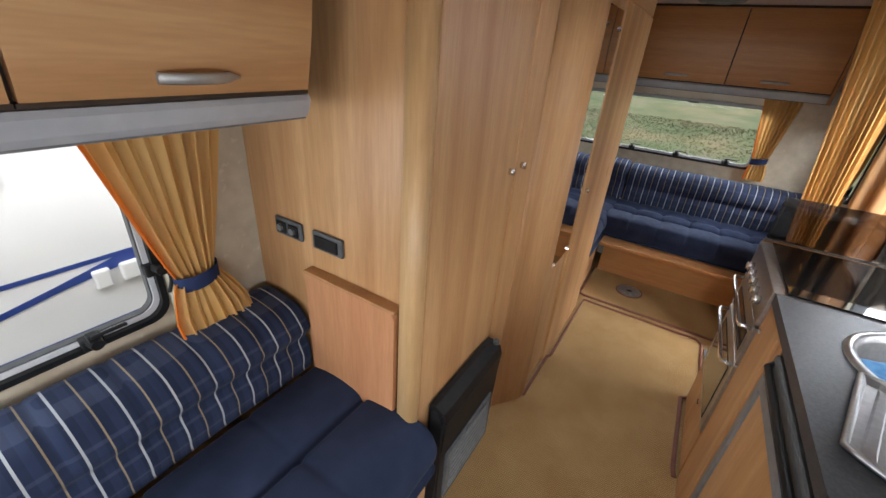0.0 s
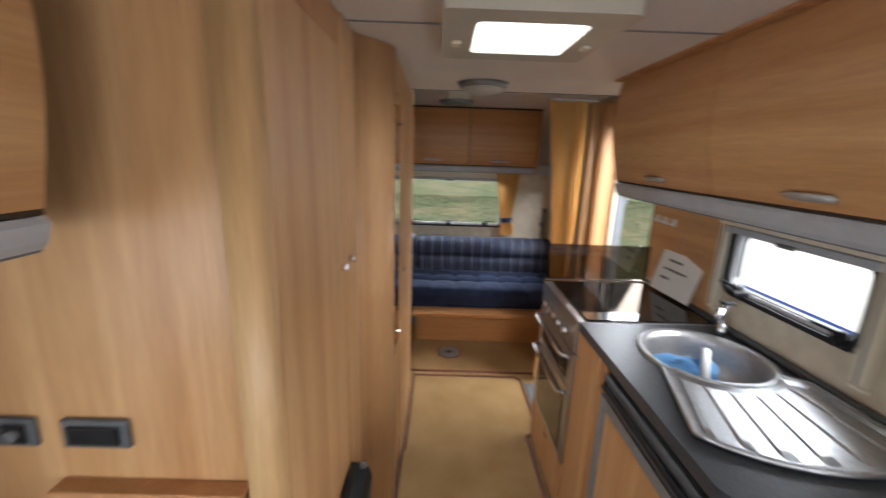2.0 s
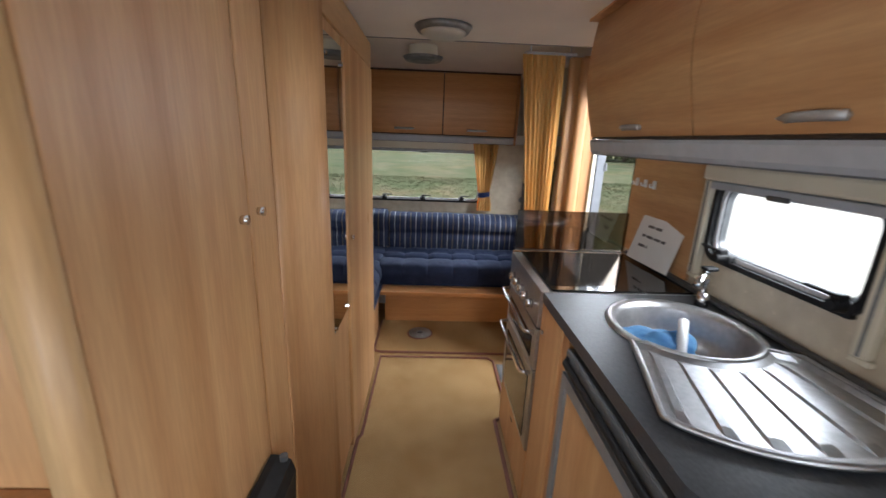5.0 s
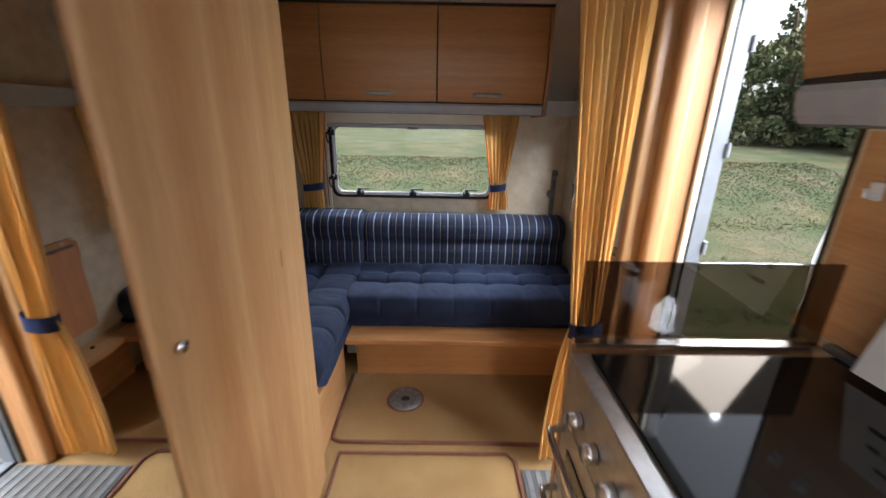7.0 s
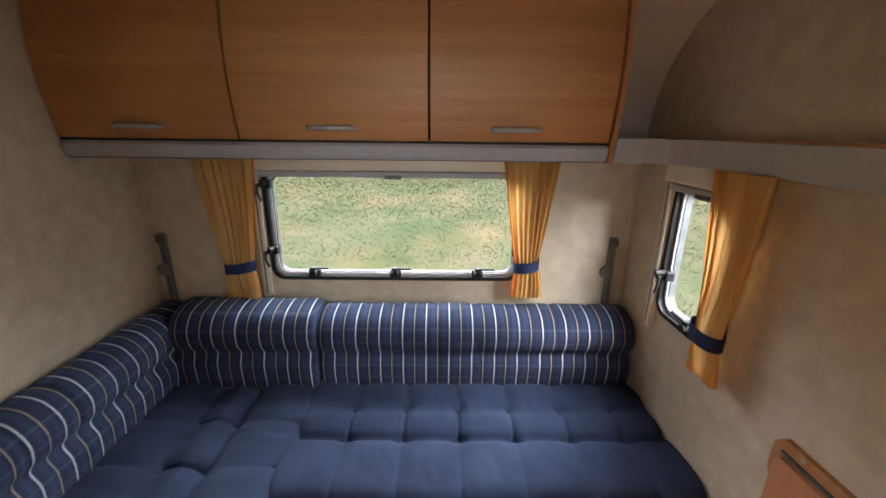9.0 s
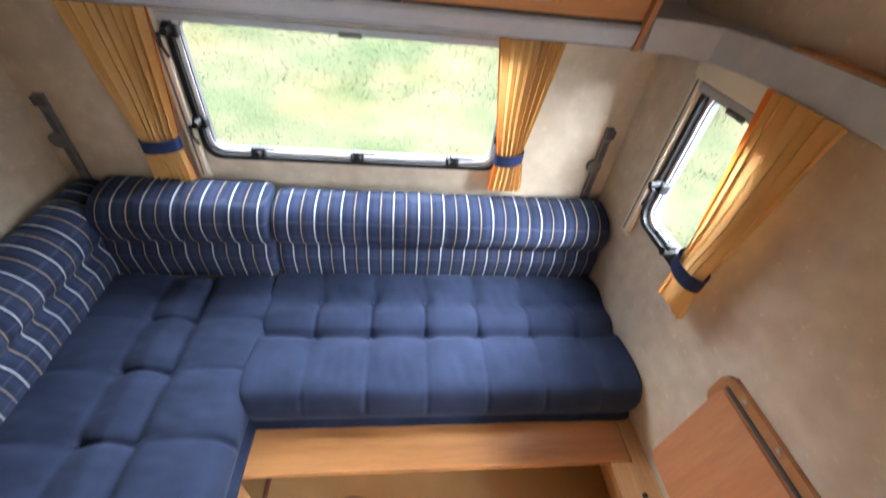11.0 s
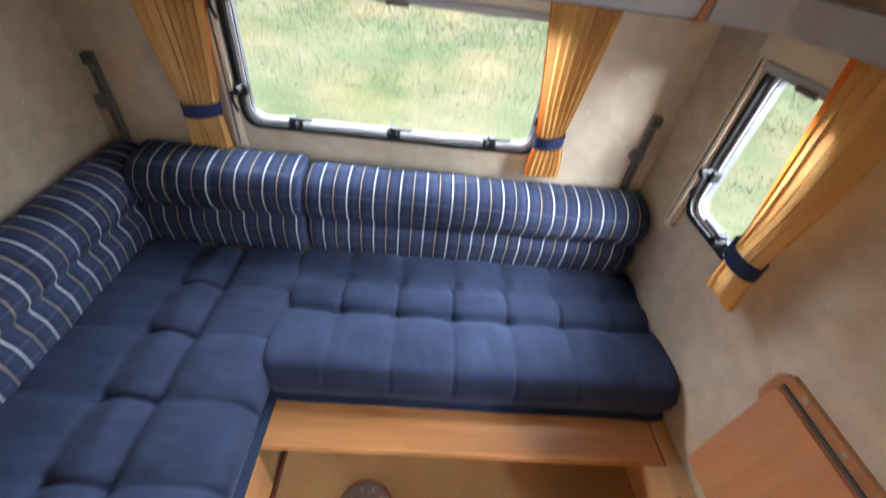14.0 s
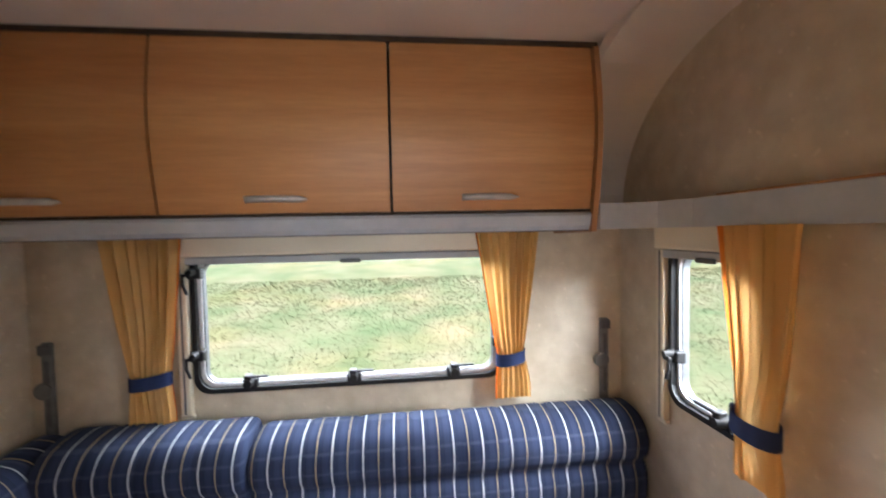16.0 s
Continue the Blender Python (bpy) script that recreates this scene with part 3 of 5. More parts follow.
# ---- cushions ----
def cushion(place, profile, u0, u1, seams, groove=0.012, end=0.035, step=0.008, tufts=(), width=0.010):
    """A closed outline of (depth, height) drawn along u, drawn in at the seams, dimpled at the tufts (depths) and rounded at its ends."""
    b = bmesh.new()
    n = max(8, int((u1 - u0) / step))
    cx = sum(p[0] for p in profile) / len(profile)
    cz = sum(p[1] for p in profile) / len(profile)
    zlo, zhi = min(p[1] for p in profile), max(p[1] for p in profile)
    rings = []
    for i in range(n + 1):
        u = u0 + (u1 - u0) * i / n
        e = min(u - u0, u1 - u)
        shrink = 0.0 if e > end else end * (1 - math.sqrt(max(0.0, 1 - (1 - e / end) ** 2)))
        g = sum(groove * math.exp(-((u - s) / width) ** 2) for s in seams)
        near = sum(math.exp(-((u - s) / 0.030) ** 2) for s in seams)
        pillow = 0.007 * (1 - near) if tufts else 0.0
        soft = 0.003 * noise.noise(Vector((u * 7, cx * 5, cz * 9)))
        ring = []
        for d, z in profile:
            v = Vector((d - cx, z - cz))
            L = v.length
            v = v * max(0.05, (L - shrink * 0.7 - g * min(1.0, max(0.0, (z - zlo) / (zhi - zlo) * 2.2 - 0.5)) - soft) / L)
            zz = cz + v.y
            if tufts and z > zlo + 0.6 * (zhi - zlo):
                wrinkle = 0.0025 * noise.noise(Vector((u * 30, d * 18, cz * 7)))
                zz += pillow + wrinkle - sum(0.010 * near * math.exp(-((d - td) / 0.022) ** 2) for td in tufts)
            ring.append(b.verts.new(place(u, cx + v.x, zz)))
        rings.append(ring)
    m = len(profile)
    for r0, r1 in zip(rings, rings[1:]):
        for j in range(m):
            b.faces.new((r0[j], r0[(j + 1) % m], r1[(j + 1) % m], r1[j]))
    b.faces.new(rings[0]), b.faces.new(rings[-1][::-1])
    return b


def smooth_loop(points, n=5):
    """A closed smooth loop through the points (Catmull-Rom)."""
    out = []
    k = len(points)
    for i in range(k):
        p0, p1, p2, p3 = (Vector(points[(i + j - 1) % k]) for j in range(4))
        for s in range(n):
            t = s / n
            q = 0.5 * ((2 * p1) + (p2 - p0) * t + (2 * p0 - 5 * p1 + 4 * p2 - p3) * t * t + (3 * p1 - p0 - 3 * p2 + p3) * t ** 3)
            out.append((q.x, q.y))
    return out


def seat_profile(back, front, z0, z1, rows, dips=()):
    """Depth measured from the wall; seam dips across the depth at the given places."""
    pts = [(back, z0), (back, z0 + 0.04), (back + 0.01, z1 - 0.02)]
    edges = [back, *rows, front]
    for k, (a, c) in enumerate(zip(edges, edges[1:])):
        pts += [(a + 0.03, z1 - 0.002), ((a + c) / 2, z1 + 0.010), (c - 0.03, z1 - 0.002 if c != front else z1 + 0.002)]
        if c != front:
            pts.append((c, z1 - (dips[k] if dips else 0.028)))
    pts += [(front + 0.004, z1 - 0.035), (front + 0.012, (z0 + z1) / 2), (front - 0.01, z0 + 0.01), (front - 0.03, z0)]
    return smooth_loop(pts, 7)


def back_profile(thick, z0, z1):
    mid = z0 + 0.48 * (z1 - z0)
    return smooth_loop([(0.02, z0), (0.012, mid), (0.015, z1 - 0.05), (0.05, z1), (thick * 0.8, z1 - 0.012), (thick + 0.012, z1 - 0.07), (thick + 0.010, mid + 0.04),
                        (thick - 0.012, mid), (thick + 0.006, mid - 0.05), (thick, z0 + 0.03), (thick - 0.02, z0)])


def spread(a, c, n):
    return [a + (c - a) * i / n for i in range(1, n)]


def buttons(place, us, d, z, parent):
    for u in us:
        b = bmesh.new()
        bmesh.ops.create_uvsphere(b, u_segments=10, v_segments=6, radius=0.009)
        for v in b.verts:
            v.co.z *= 0.45
            v.co = Vector(place(u, d, z)) + v.co
        part("button", b, NAVY, parent, smooth=True)


# rear sofa: seats and backs
s1 = thing("seat_cushion", "navy buttoned seat cushion on the rear bench", "cushion", "rear sofa cushions")
SEAMS_1 = [-0.225 + 0.199 * i for i in range(6)]
part("cover", cushion(from_back, seat_profile(0.17, 0.75, 0.305, 0.455, (0.345, 0.50), (0.006, 0.024)), -0.412, 0.915, SEAMS_1, 0.010, tufts=(0.345, 0.50), width=0.006, step=0.006), NAVY, s1, smooth=True)
for d, z in ((0.345, 0.437), (0.50, 0.421)):
    buttons(from_back, SEAMS_1, d, z, s1)
s2 = thing("seat_cushion", "long navy buttoned corner seat cushion on the side bench", "cushion", "rear sofa cushions")
SEAMS_2 = [2.855, 3.062, 3.28, 3.485]
part("cover", cushion(from_left, seat_profile(0.11, 0.755, 0.305, 0.460, (0.36, 0.513), (0.010, 0.018)), 2.637, 3.69, SEAMS_2, 0.013, tufts=(0.36, 0.513), width=0.007, step=0.006), NAVY, s2, smooth=True)
for d, z in ((0.36, 0.438), (0.513, 0.430)):
    buttons(from_left, SEAMS_2, d, z, s2)
b1 = thing("back_cushion", "navy back cushion with white and tan stripes", "cushion", "rear sofa cushions")
part("cover", cushion(from_back, back_profile(0.20, 0.44, 0.765), -0.40, 0.91, spread(-0.40, 0.91, 8), 0.005), STRIPE_X, b1, smooth=True)
b2 = thing("back_cushion", "short navy striped corner back cushion", "cushion", "rear sofa cushions")
part("cover", cushion(from_back, back_profile(0.215, 0.44, 0.785), -1.0, -0.405, spread(-1.0, -0.405, 4), 0.006), STRIPE_X, b2, smooth=True)
b3 = thing("back_cushion", "long navy striped back cushion along the side wall", "cushion", "rear sofa cushions")
part("cover", cushion(from_left, back_profile(0.16, 0.44, 0.765), 2.637, 3.90, spread(2.637, 3.90, 8), 0.008), STRIPE_Y, b3, smooth=True)

# rear bench boxes
bench = thing("rear_bench", "beech bench box with an overhanging top board", "bench")
part("top_board", bm_box(-0.415, 0.857, 3.020, YB - 0.003, 0.272, 0.300, 0.004), WOOD_X, bench)
part("front_panel", bm_box(-0.36, 0.84, 3.16, 3.178, 0.001, 0.271), WOOD_X, bench)
sidebox = thing("side_bench", "beech side bench box under the corner cushion", "bench")
part("top_board", bm_box(XL + 0.003, -0.418, 2.555, YB - 0.003, 0.272, 0.300, 0.003), WOOD_Y, sidebox)
part("front_panel", bm_box(-0.410, -0.390, 2.555, 3.012, 0.001, 0.299, 0.002), WOOD_Y, sidebox)
part("hinge_plate", bm_box(-0.397, -0.350, 3.10, 3.115, 0.17, 0.27, 0.004), MIDGREY, sidebox, "grey metal folding bracket")
endb = thing("bench_end_board", "pale beech board closing the end of the side bench", "board")
part("board", bm_box(XL + 0.003, -0.405, 2.572, 2.634, 0.301, 0.490, 0.010), WOOD_PALE, endb)
rbox = thing("side_ledge", "narrow beech ledge along the side wall", "ledge")
part("top_board", bm_extrude([(0.783, 2.652), (XR - 0.003, 2.652), (XR - 0.003, 3.60), (0.860, 3.60), (0.860, 3.016), (0.783, 3.016)], "z", 0.270, 0.300), WOOD_Y, rbox)
part("side_panel", bm_box(0.892, 0.906, 2.655, 3.150, 0.001, 0.269), WOOD_Y, rbox)
part("bolt", bm_cyl((0.855, 2.916, 0.3), (0.855, 2.916, 0.309), 0.008, n=12), BLACK, rbox)
lowb = thing("threshold_board", "low beech board beside the entrance well", "board")
part("board", bm_box(0.66, XR - 0.003, 2.625, 2.650, 0.001, 0.285, 0.004), WOOD_X, lowb)


# ---- curtains ----
def curtain(place, top, tie, bottom, z_top, z_tie, z_bot, folds, label, d0=0.05, orange_side=None, amp=0.016, band=0.045, group="curtains", tie_depth=0.022, flare=0.0):
    """top, tie, bottom: (u0, u1) spans. d is measured from the wall into the room."""
    t = thing("curtain", label, "curtain", group)
    def span(z):
        def lerp(a, c, k):
            return tuple(p + (q - p) * k for p, q in zip(a, c))
        if z >= z_tie:
            k = (z - z_tie) / (z_top - z_tie)
            return lerp(tie, top, k ** 0.95)
        k = (z_tie - z) / (z_tie - z_bot)
        return lerp(tie, bottom, min(1.0, k * 1.4) ** 0.6)
    nu, nv = folds * 10, 46
    zs = [z_bot + (z_top - z_bot) * j / nv for j in range(nv + 1)]
    def sheet(k0, k1, push=0.0):
        b = bmesh.new()
        rows = []
        cols = max(4, int(nu * (k1 - k0)))
        for z in zs:
            a, c = span(z)
            squeeze = math.exp(-((z - z_tie) / 0.10) ** 2)
            row = []
            for i in range(cols + 1):
                k = k0 + (k1 - k0) * i / cols
                ph = 2 * math.pi * folds * k + 0.9 * math.sin(5 * k + 2 * z) + 0.5 * math.sin(17 * k)
                am = amp * (1 - 0.35 * squeeze) * (0.75 + 0.4 * math.sin(9 * k + 1))
                bulge = tie_depth * squeeze * math.sin(math.pi * k) + flare * max(0.0, (z_tie - z) / (z_tie - z_bot)) ** 0.8
                u = a + (c - a) * k + 0.3 * am * math.sin(2 * ph)
                row.append(b.verts.new(place(u, d0 + push + am * math.sin(ph) + bulge, z + 0.006 * math.sin(ph) * (z < z_bot + 0.01))))
            rows.append(row)
        for r0, r1 in zip(rows, rows[1:]):
            for i in range(cols):
                b.faces.new((r0[i], r0[i + 1], r1[i + 1], r1[i]))
        return b
    ks = (0.0, 1.0)
    if orange_side == 0:
        part("orange_edge", sheet(0.0, 0.055), ORANGE, t, "orange side edge", True)
        ks = (0.055, 1.0)
    elif orange_side == 1:
        part("orange_edge", sheet(0.945, 1.0), ORANGE, t, "orange side edge", True)
        ks = (0.0, 0.945)
    part("cloth", sheet(*ks), YELLOW, t, smooth=True)
    # tieback band
    a, c = span(z_tie)
    b = bmesh.new()
    n = 28
    cu, ru, rd = (a + c) / 2, (c - a) / 2 + 0.006, amp + tie_depth * 0.6 + 0.008
    lo, hi = [], []
    for i in range(n):
        th = 2 * math.pi * i / n
        u, d = cu + ru * math.cos(th), d0 + tie_depth * 0.4 + rd * math.sin(th)
        tilt = 0.008 * math.cos(th)
        lo.append(b.verts.new(place(u, max(d, 0.004), z_tie - band / 2 + tilt)))
        hi.append(b.verts.new(place(u, max(d, 0.004), z_tie + band / 2 + tilt)))
    for i in range(n):
        b.faces.new((lo[i], lo[(i + 1) % n], hi[(i + 1) % n], hi[i]))
    part("tieback", b, NAVY_BAND, t, "navy cloth tieback", True)
    return t


curtain(from_back, (-0.885, -0.636), (-0.805, -0.685), (-0.815, -0.675), 1.40, 0.93, 0.778, 7, "golden yellow curtain tied back with a navy band", orange_side=1)
curtain(from_back, (0.343, 0.578), (0.42, 0.515), (0.410, 0.545), 1.40, 0.945, 0.792, 7, "golden yellow curtain tied back with a navy band", orange_side=0)
curtain(from_right, (3.165, 3.378), (3.215, 3.315), (3.205, 3.325), 1.40, 0.955, 0.815, 6, "golden yellow curtain tied back with a navy band", d0=0.06, orange_side=1)
curtain(from_right, (0.325, 0.607), (0.428, 0.542), (0.425, 0.562), 1.38, 0.955, 0.812, 8, "golden yellow curtain tied back with a navy band", d0=0.06, orange_side=0, amp=0.021)
curtain(from_left, (0.262, 0.607), (0.398, 0.507), (0.345, 0.56), 1.38, 0.925, 0.800, 8, "golden yellow curtain tied back with a navy band", d0=0.06, orange_side=0, amp=0.022, flare=0.085)
# long curtain at the entrance partition
curtain(lambda u, d, z: (u, 2.572 - 0.06 * max(0.0, min(1.0, (z - 0.7) / 1.1)) - d, z), (0.445, 0.665), (0.57, 0.675), (0.51, 0.72), 1.865, 0.665, 0.05, 8, "full-length golden yellow curtain with a navy tieback", d0=0.03, amp=0.018, band=0.06)
rail = thing("curtain_rail", "slim pale curtain rail under the ceiling", "rail")
part("track", bm_box(0.45, 0.72, 2.47, 2.50, 1.866, 1.876, 0.002), GREY, rail)
for x in (0.48, 0.69):
    part("hanger", bm_box(x - 0.003, x + 0.003, 2.48, 2.486, 1.876, ZC + 0.05), GREY, rail)

# partition between entrance and lounge, with its rounded beech post
tagged(part("partition", bm_box(0.725, XR - 0.002, 2.567, 2.615, 0.0, ZC - 0.004, 0.012, 3), WOOD_Z), "upright beech partition beside the entrance", "partition", kind="structure")
tagged(part("door_jamb", bm_box(0.775, 0.838, 2.520, 2.564, 0.0, ZC - 0.004, 0.020, 4), WOOD_TRIM), "rounded beech door post", "trim", kind="structure")
tagged(part("door_lining", bm_box(0.841, 0.900, 2.545, 2.564, 0.0, ZC - 0.004, 0.004), WOOD_TRIM), "narrow beech door lining", "trim", kind="structure")
tagged(part("door_strip", bm_box(0.901, 0.922, 2.528, 2.543, 0.92, 1.74, 0.004), CREAM), "cream plastic edge strip beside the entrance", "trim", kind="structure")
tagged(part("door_strip", bm_box(0.901, 0.922, 2.530, 2.543, 0.0, 0.918, 0.004), DARKGREY), "dark lower edge strip beside the entrance", "trim", kind="structure")
tagged(part("door_frame", put(bm_ring([(2.06, -0.02), (2.57, -0.02), (2.57, 1.75), (2.06, 1.75)], [(2.085, 0.0), (2.535, 0.0), (2.535, 1.725), (2.085, 1.725)], 0.010, 0.060), on_right), DOOR_ALU), "grey aluminium entrance door frame", "trim", kind="structure")
tagged(part("door_seal", put(bm_ring([(2.056, -0.02), (2.572, -0.02), (2.572, 1.754), (2.056, 1.754)], [(2.087, 0.01), (2.528, 0.01), (2.528, 1.723), (2.087, 1.723)], 0.003, 0.0095), on_right), BLACK), "black rubber entrance door seal", "trim", kind="structure")
for z in (0.35, 0.62, 0.98, 1.30, 1.60):
    tagged(part("door_hinge", bm_cyl((XR + 0.064, 2.532, z - 0.022), (XR + 0.064, 2.532, z + 0.022), 0.007, n=12), DOOR_ALU), "small grey entrance door hinge knuckle", "hinge", kind="structure")

# ---- wardrobe and washroom block ----
ward = thing("wardrobe", "tall beech wardrobe with a rounded pale corner", "wardrobe")
ZT = ZC - 0.004
part("end_panel", bm_box(XL + 0.002, -0.50, 0.70, 0.722, 0.0, ZT), WOOD_Z, ward, "upright beech end panel facing the front sofa")
corner = [(-0.522, 0.699), (-0.522, 0.676), (-0.515, 0.668)] + [(-0.473 + 0.025 * math.sin(radians(a)), 0.683 - 0.025 * math.cos(radians(a))) for a in range(0, 91, 9)] + [(-0.448, 0.684), (-0.47, 0.684), (-0.47, 0.699)]
part("rounded_corner", bm_extrude(corner, "z", 0.0, ZT), WOOD_PALE, ward, "pale rounded beech corner post", True)
part("frame_upper", bm_box(-0.478, -0.452, 0.703, 1.160, 1.80, ZT, 0.002), WOOD_TRIM, ward)
# body colour holds the shade seen through the door gap
part("body", bm_box(-0.75, -0.482, 0.73, 1.30, 0.0, ZT - 0.002), GAP_DARK, ward, "wardrobe body coloured dark for the shade in the door gap")
wd = part("door", bm_box(-0.469, -0.448, 0.689, 1.160, 0.10, 1.797, 0.003), WOOD_Z, ward, "tall beech wardrobe door")
part("plinth", bm_box(-0.478, -0.456, 0.706, 1.160, 0.0, 0.096), WOOD_Y, ward)
part("knob", bm_cyl((-0.448, 1.122, 1.226), (-0.432, 1.122, 1.226), 0.010, 0.012, 16), CHROME, wd, "small chrome knob", True)
stile = part("stile", bm_box(-0.478, -0.446, 1.164, 1.318, 0.0, ZT, 0.003), WOOD_Z, ward)
part("knob", bm_cyl((-0.446, 1.207, 1.231), (-0.430, 1.207, 1.231), 0.010, 0.012, 16), CHROME, stile, "small chrome knob", True)
# curved column running out to the aisle
col = [(-0.52, 1.320), (-0.446, 1.320)]
for i in range(13):
    k = i / 12
    col.append((-0.446 + 0.096 * (3 * k * k - 2 * k ** 3), 1.320 + 0.165 * k))
col += [(-0.345, 1.50), (-0.352, 1.515), (-0.52, 1.515)]
wash = thing("washroom", "beech washroom cabin with a curved corner and a door", "cabin")
part("curved_corner", bm_extrude(col, "z", 0.0, ZT), WOOD_Z, wash, "curved beech corner panel", True)
part("door", bm_box(-0.385, -0.362, 1.517, 2.05, 0.03, ZT - 0.12, 0.003), WOOD_Z, wash, "recessed beech washroom door")
part("header", bm_box(-0.40, -0.354, 1.517, 2.485, ZT - 0.118, ZT, 0.003), WOOD_Y, wash)
part("cabin_wall", bm_box(-0.62, -0.388, 1.517, 2.519, 0.0, ZT - 0.12), WOOD_Z, wash)
dp = part("door_post", bm_box(-0.386, -0.350, 1.80, 2.485, 0.0, ZT - 0.12, 0.010, 3), WOOD_Z, wash, "beech door post facing the aisle")
part("knob", bm_cyl((-0.350, 1.85, 1.01), (-0.338, 1.85, 1.01), 0.009, 0.011, 14), CHROME, dp, "small chrome knob", True)
part("catch", bm_box(-0.3515, -0.3485, 2.298, 2.305, 0.98, 1.03), WOOD_TRIM, dp)
part("rear_panel", bm_box(XL + 0.002, -0.39, 2.52, 2.54, 0.0, ZT), WOOD_Z, wash, "beech end panel facing the rear lounge")
mir = thing("mirror", "tall narrow mirror held by small chrome clips", "mirror")
part("glass", bm_box(-0.3615, -0.356, 1.54, 1.79, 0.72, 1.72), MIRROR, mir)
for z in (0.735, 1.66):
    for y in (1.56, 1.77):
        part("clip", bm_cyl((-0.358, y, z), (-0.348, y, z), 0.008, n=12), CHROME, mir, "chrome mirror clip")

# sockets, drop flap on the front side of the wardrobe
def switch_plate(x, n):
    s = thing("socket_plate", "dark grey double socket plate on beech panel", "socket", "sockets")
    part("plate", bm_box(x, x + 0.122, 0.688, 0.6995, 0.992, 1.052, 0.006, 3), DARKGREY, s)
    for i in range(n):
        xx = x + 0.034 + i * 0.054 if n == 2 else x + 0.061
        hw = 0.021 if n == 2 else 0.046
        part("rocker", bm_box(xx - hw, xx + hw, 0.682, 0.688, 1.003, 1.041, 0.003), BLACK, s)
        if n == 2:
            part("button", bm_cyl((xx, 0.683, 1.022), (xx, 0.676, 1.022), 0.011, n=14), MIDGREY, s)
switch_plate(-1.03, 2)
switch_plate(-0.861, 1)

def flap(name, place, u0, u1, z0, z1, label, hinge=None, railed=True):
    t = thing(name, label, "flap table")
    b = bm_extrude(round_rect(u0, u1, z0, z1, 0.02), "y", 0.018, 0.036)
    part("panel", put(b, lambda x, y, z: place(x, y, z)), WOOD_RED_Y, t)
    if not railed:
        part("top_edge", put(bm_box(u0 - 0.004, u1 + 0.004, 0.001, 0.040, z1 + 0.001, z1 + 0.012, 0.003), lambda x, y, z: place(x, y, z)), WOOD_TRIM, t, "thin beech hinge lip")
        part("packing", put(bm_box(u0 + 0.01, u1 - 0.01, 0.001, 0.017, z0 + 0.02, z1), lambda x, y, z: place(x, y, z)), WOOD_RED_Y, t)
        return t
    b = bm_extrude([(0.0015, z1 - 0.01), (0.0015, z1 + 0.034), (0.016, z1 + 0.034), (0.016, z1 - 0.01)], "x", u0 - 0.006, u1 + 0.006)
    part("rail", put(b, lambda x, y, z: place(x, y, z)), WOOD_TRIM, t, "beech wall rail")
    b = bm_extrude([(0.017, z1 + 0.001), (0.017, z1 + 0.008), (0.024, z1 + 0.008), (0.024, z1 + 0.001)], "x", u0, u1)
    part("hinge", put(b, lambda x, y, z: place(x, y, z)), hinge or DARKGREY, t, "long piano hinge")
    for k in (0.15, 0.5, 0.85):
        u = u0 + (u1 - u0) * k
        c = bm_cyl((u, 0.015, z1 + 0.024), (u, 0.019, z1 + 0.024), 0.006, n=10)
        part("screw", put(c, lambda x, y, z: place(x, y, z)), SATIN, t)
    return t
fl = flap("drop_leaf", from_right, 2.69, 3.015, 0.38, 0.785, "reddish beech drop-leaf table folded against wall")
part("backing_arm", put(bm_extrude(round_rect(2.985, 3.045, 0.70, 0.812, 0.028), "y", 0.001, 0.0150), from_right), WOOD_TRIM, fl, "rounded beech support arm")
flap("drop_leaf", lambda u, d, z: (u, 0.70 - d, z), -0.878, -0.530, 0.498, 0.908, "reddish beech drop-leaf table folded against wardrobe", railed=False)

# ---- heater at the wardrobe's foot ----
heat = thing("gas_heater", "black gas fire with a grey grille at the wardrobe", "heater")
prof = [(-0.440, 0.05), (-0.395, 0.05), (-0.385, 0.10), (-0.385, 0.36), (-0.375, 0.52), (-0.385, 0.555), (-0.42, 0.57), (-0.440, 0.57)]
b = bm_extrude(prof, "y", 0.725, 1.150)
bmesh.ops.bevel(b, geom=[e for e in b.edges if abs(e.verts[0].co.y - e.verts[1].co.y) < 1e-4], offset=0.012, segments=2, affect="EDGES")
part("casing", b, BLACK, heat)
part("lower_front", bm_box(-0.386, -0.378, 0.77, 1.11, 0.10, 0.34, 0.01), DARKGREY, heat, "dark grey lower front plate")
for i in range(7):
    z = 0.13 + i * 0.028
    part("louvre", bm_box(-0.380, -0.372, 0.80, 1.08, z, z + 0.010, 0.002), MIDGREY, heat)
part("knob", bm_cyl((-0.40, 1.125, 0.566), (-0.40, 1.125, 0.58), 0.011, n=14), DARKGREY, heat)

# ---- kitchen ----
XF = 0.375
wt = thing("worktop", "dark grey worktop with a rounded corner", "worktop")
outline = [(XF - 0.012, 1.452), (XF - 0.012, 0.70)] + [(XF + 0.038 - 0.05 * math.cos(radians(a)), 0.70 - 0.05 * math.sin(radians(a))) for a in range(10, 91, 10)] + [(0.90, 0.65), (0.90, 1.452)]
# sink cut-out
BOWL, RB = (0.675, 1.205), 0.170
b = bmesh.new()
n_out = 96
def ring_at(th):
    return (BOWL[0] + RB * math.cos(th), BOWL[1] + RB * math.sin(th))
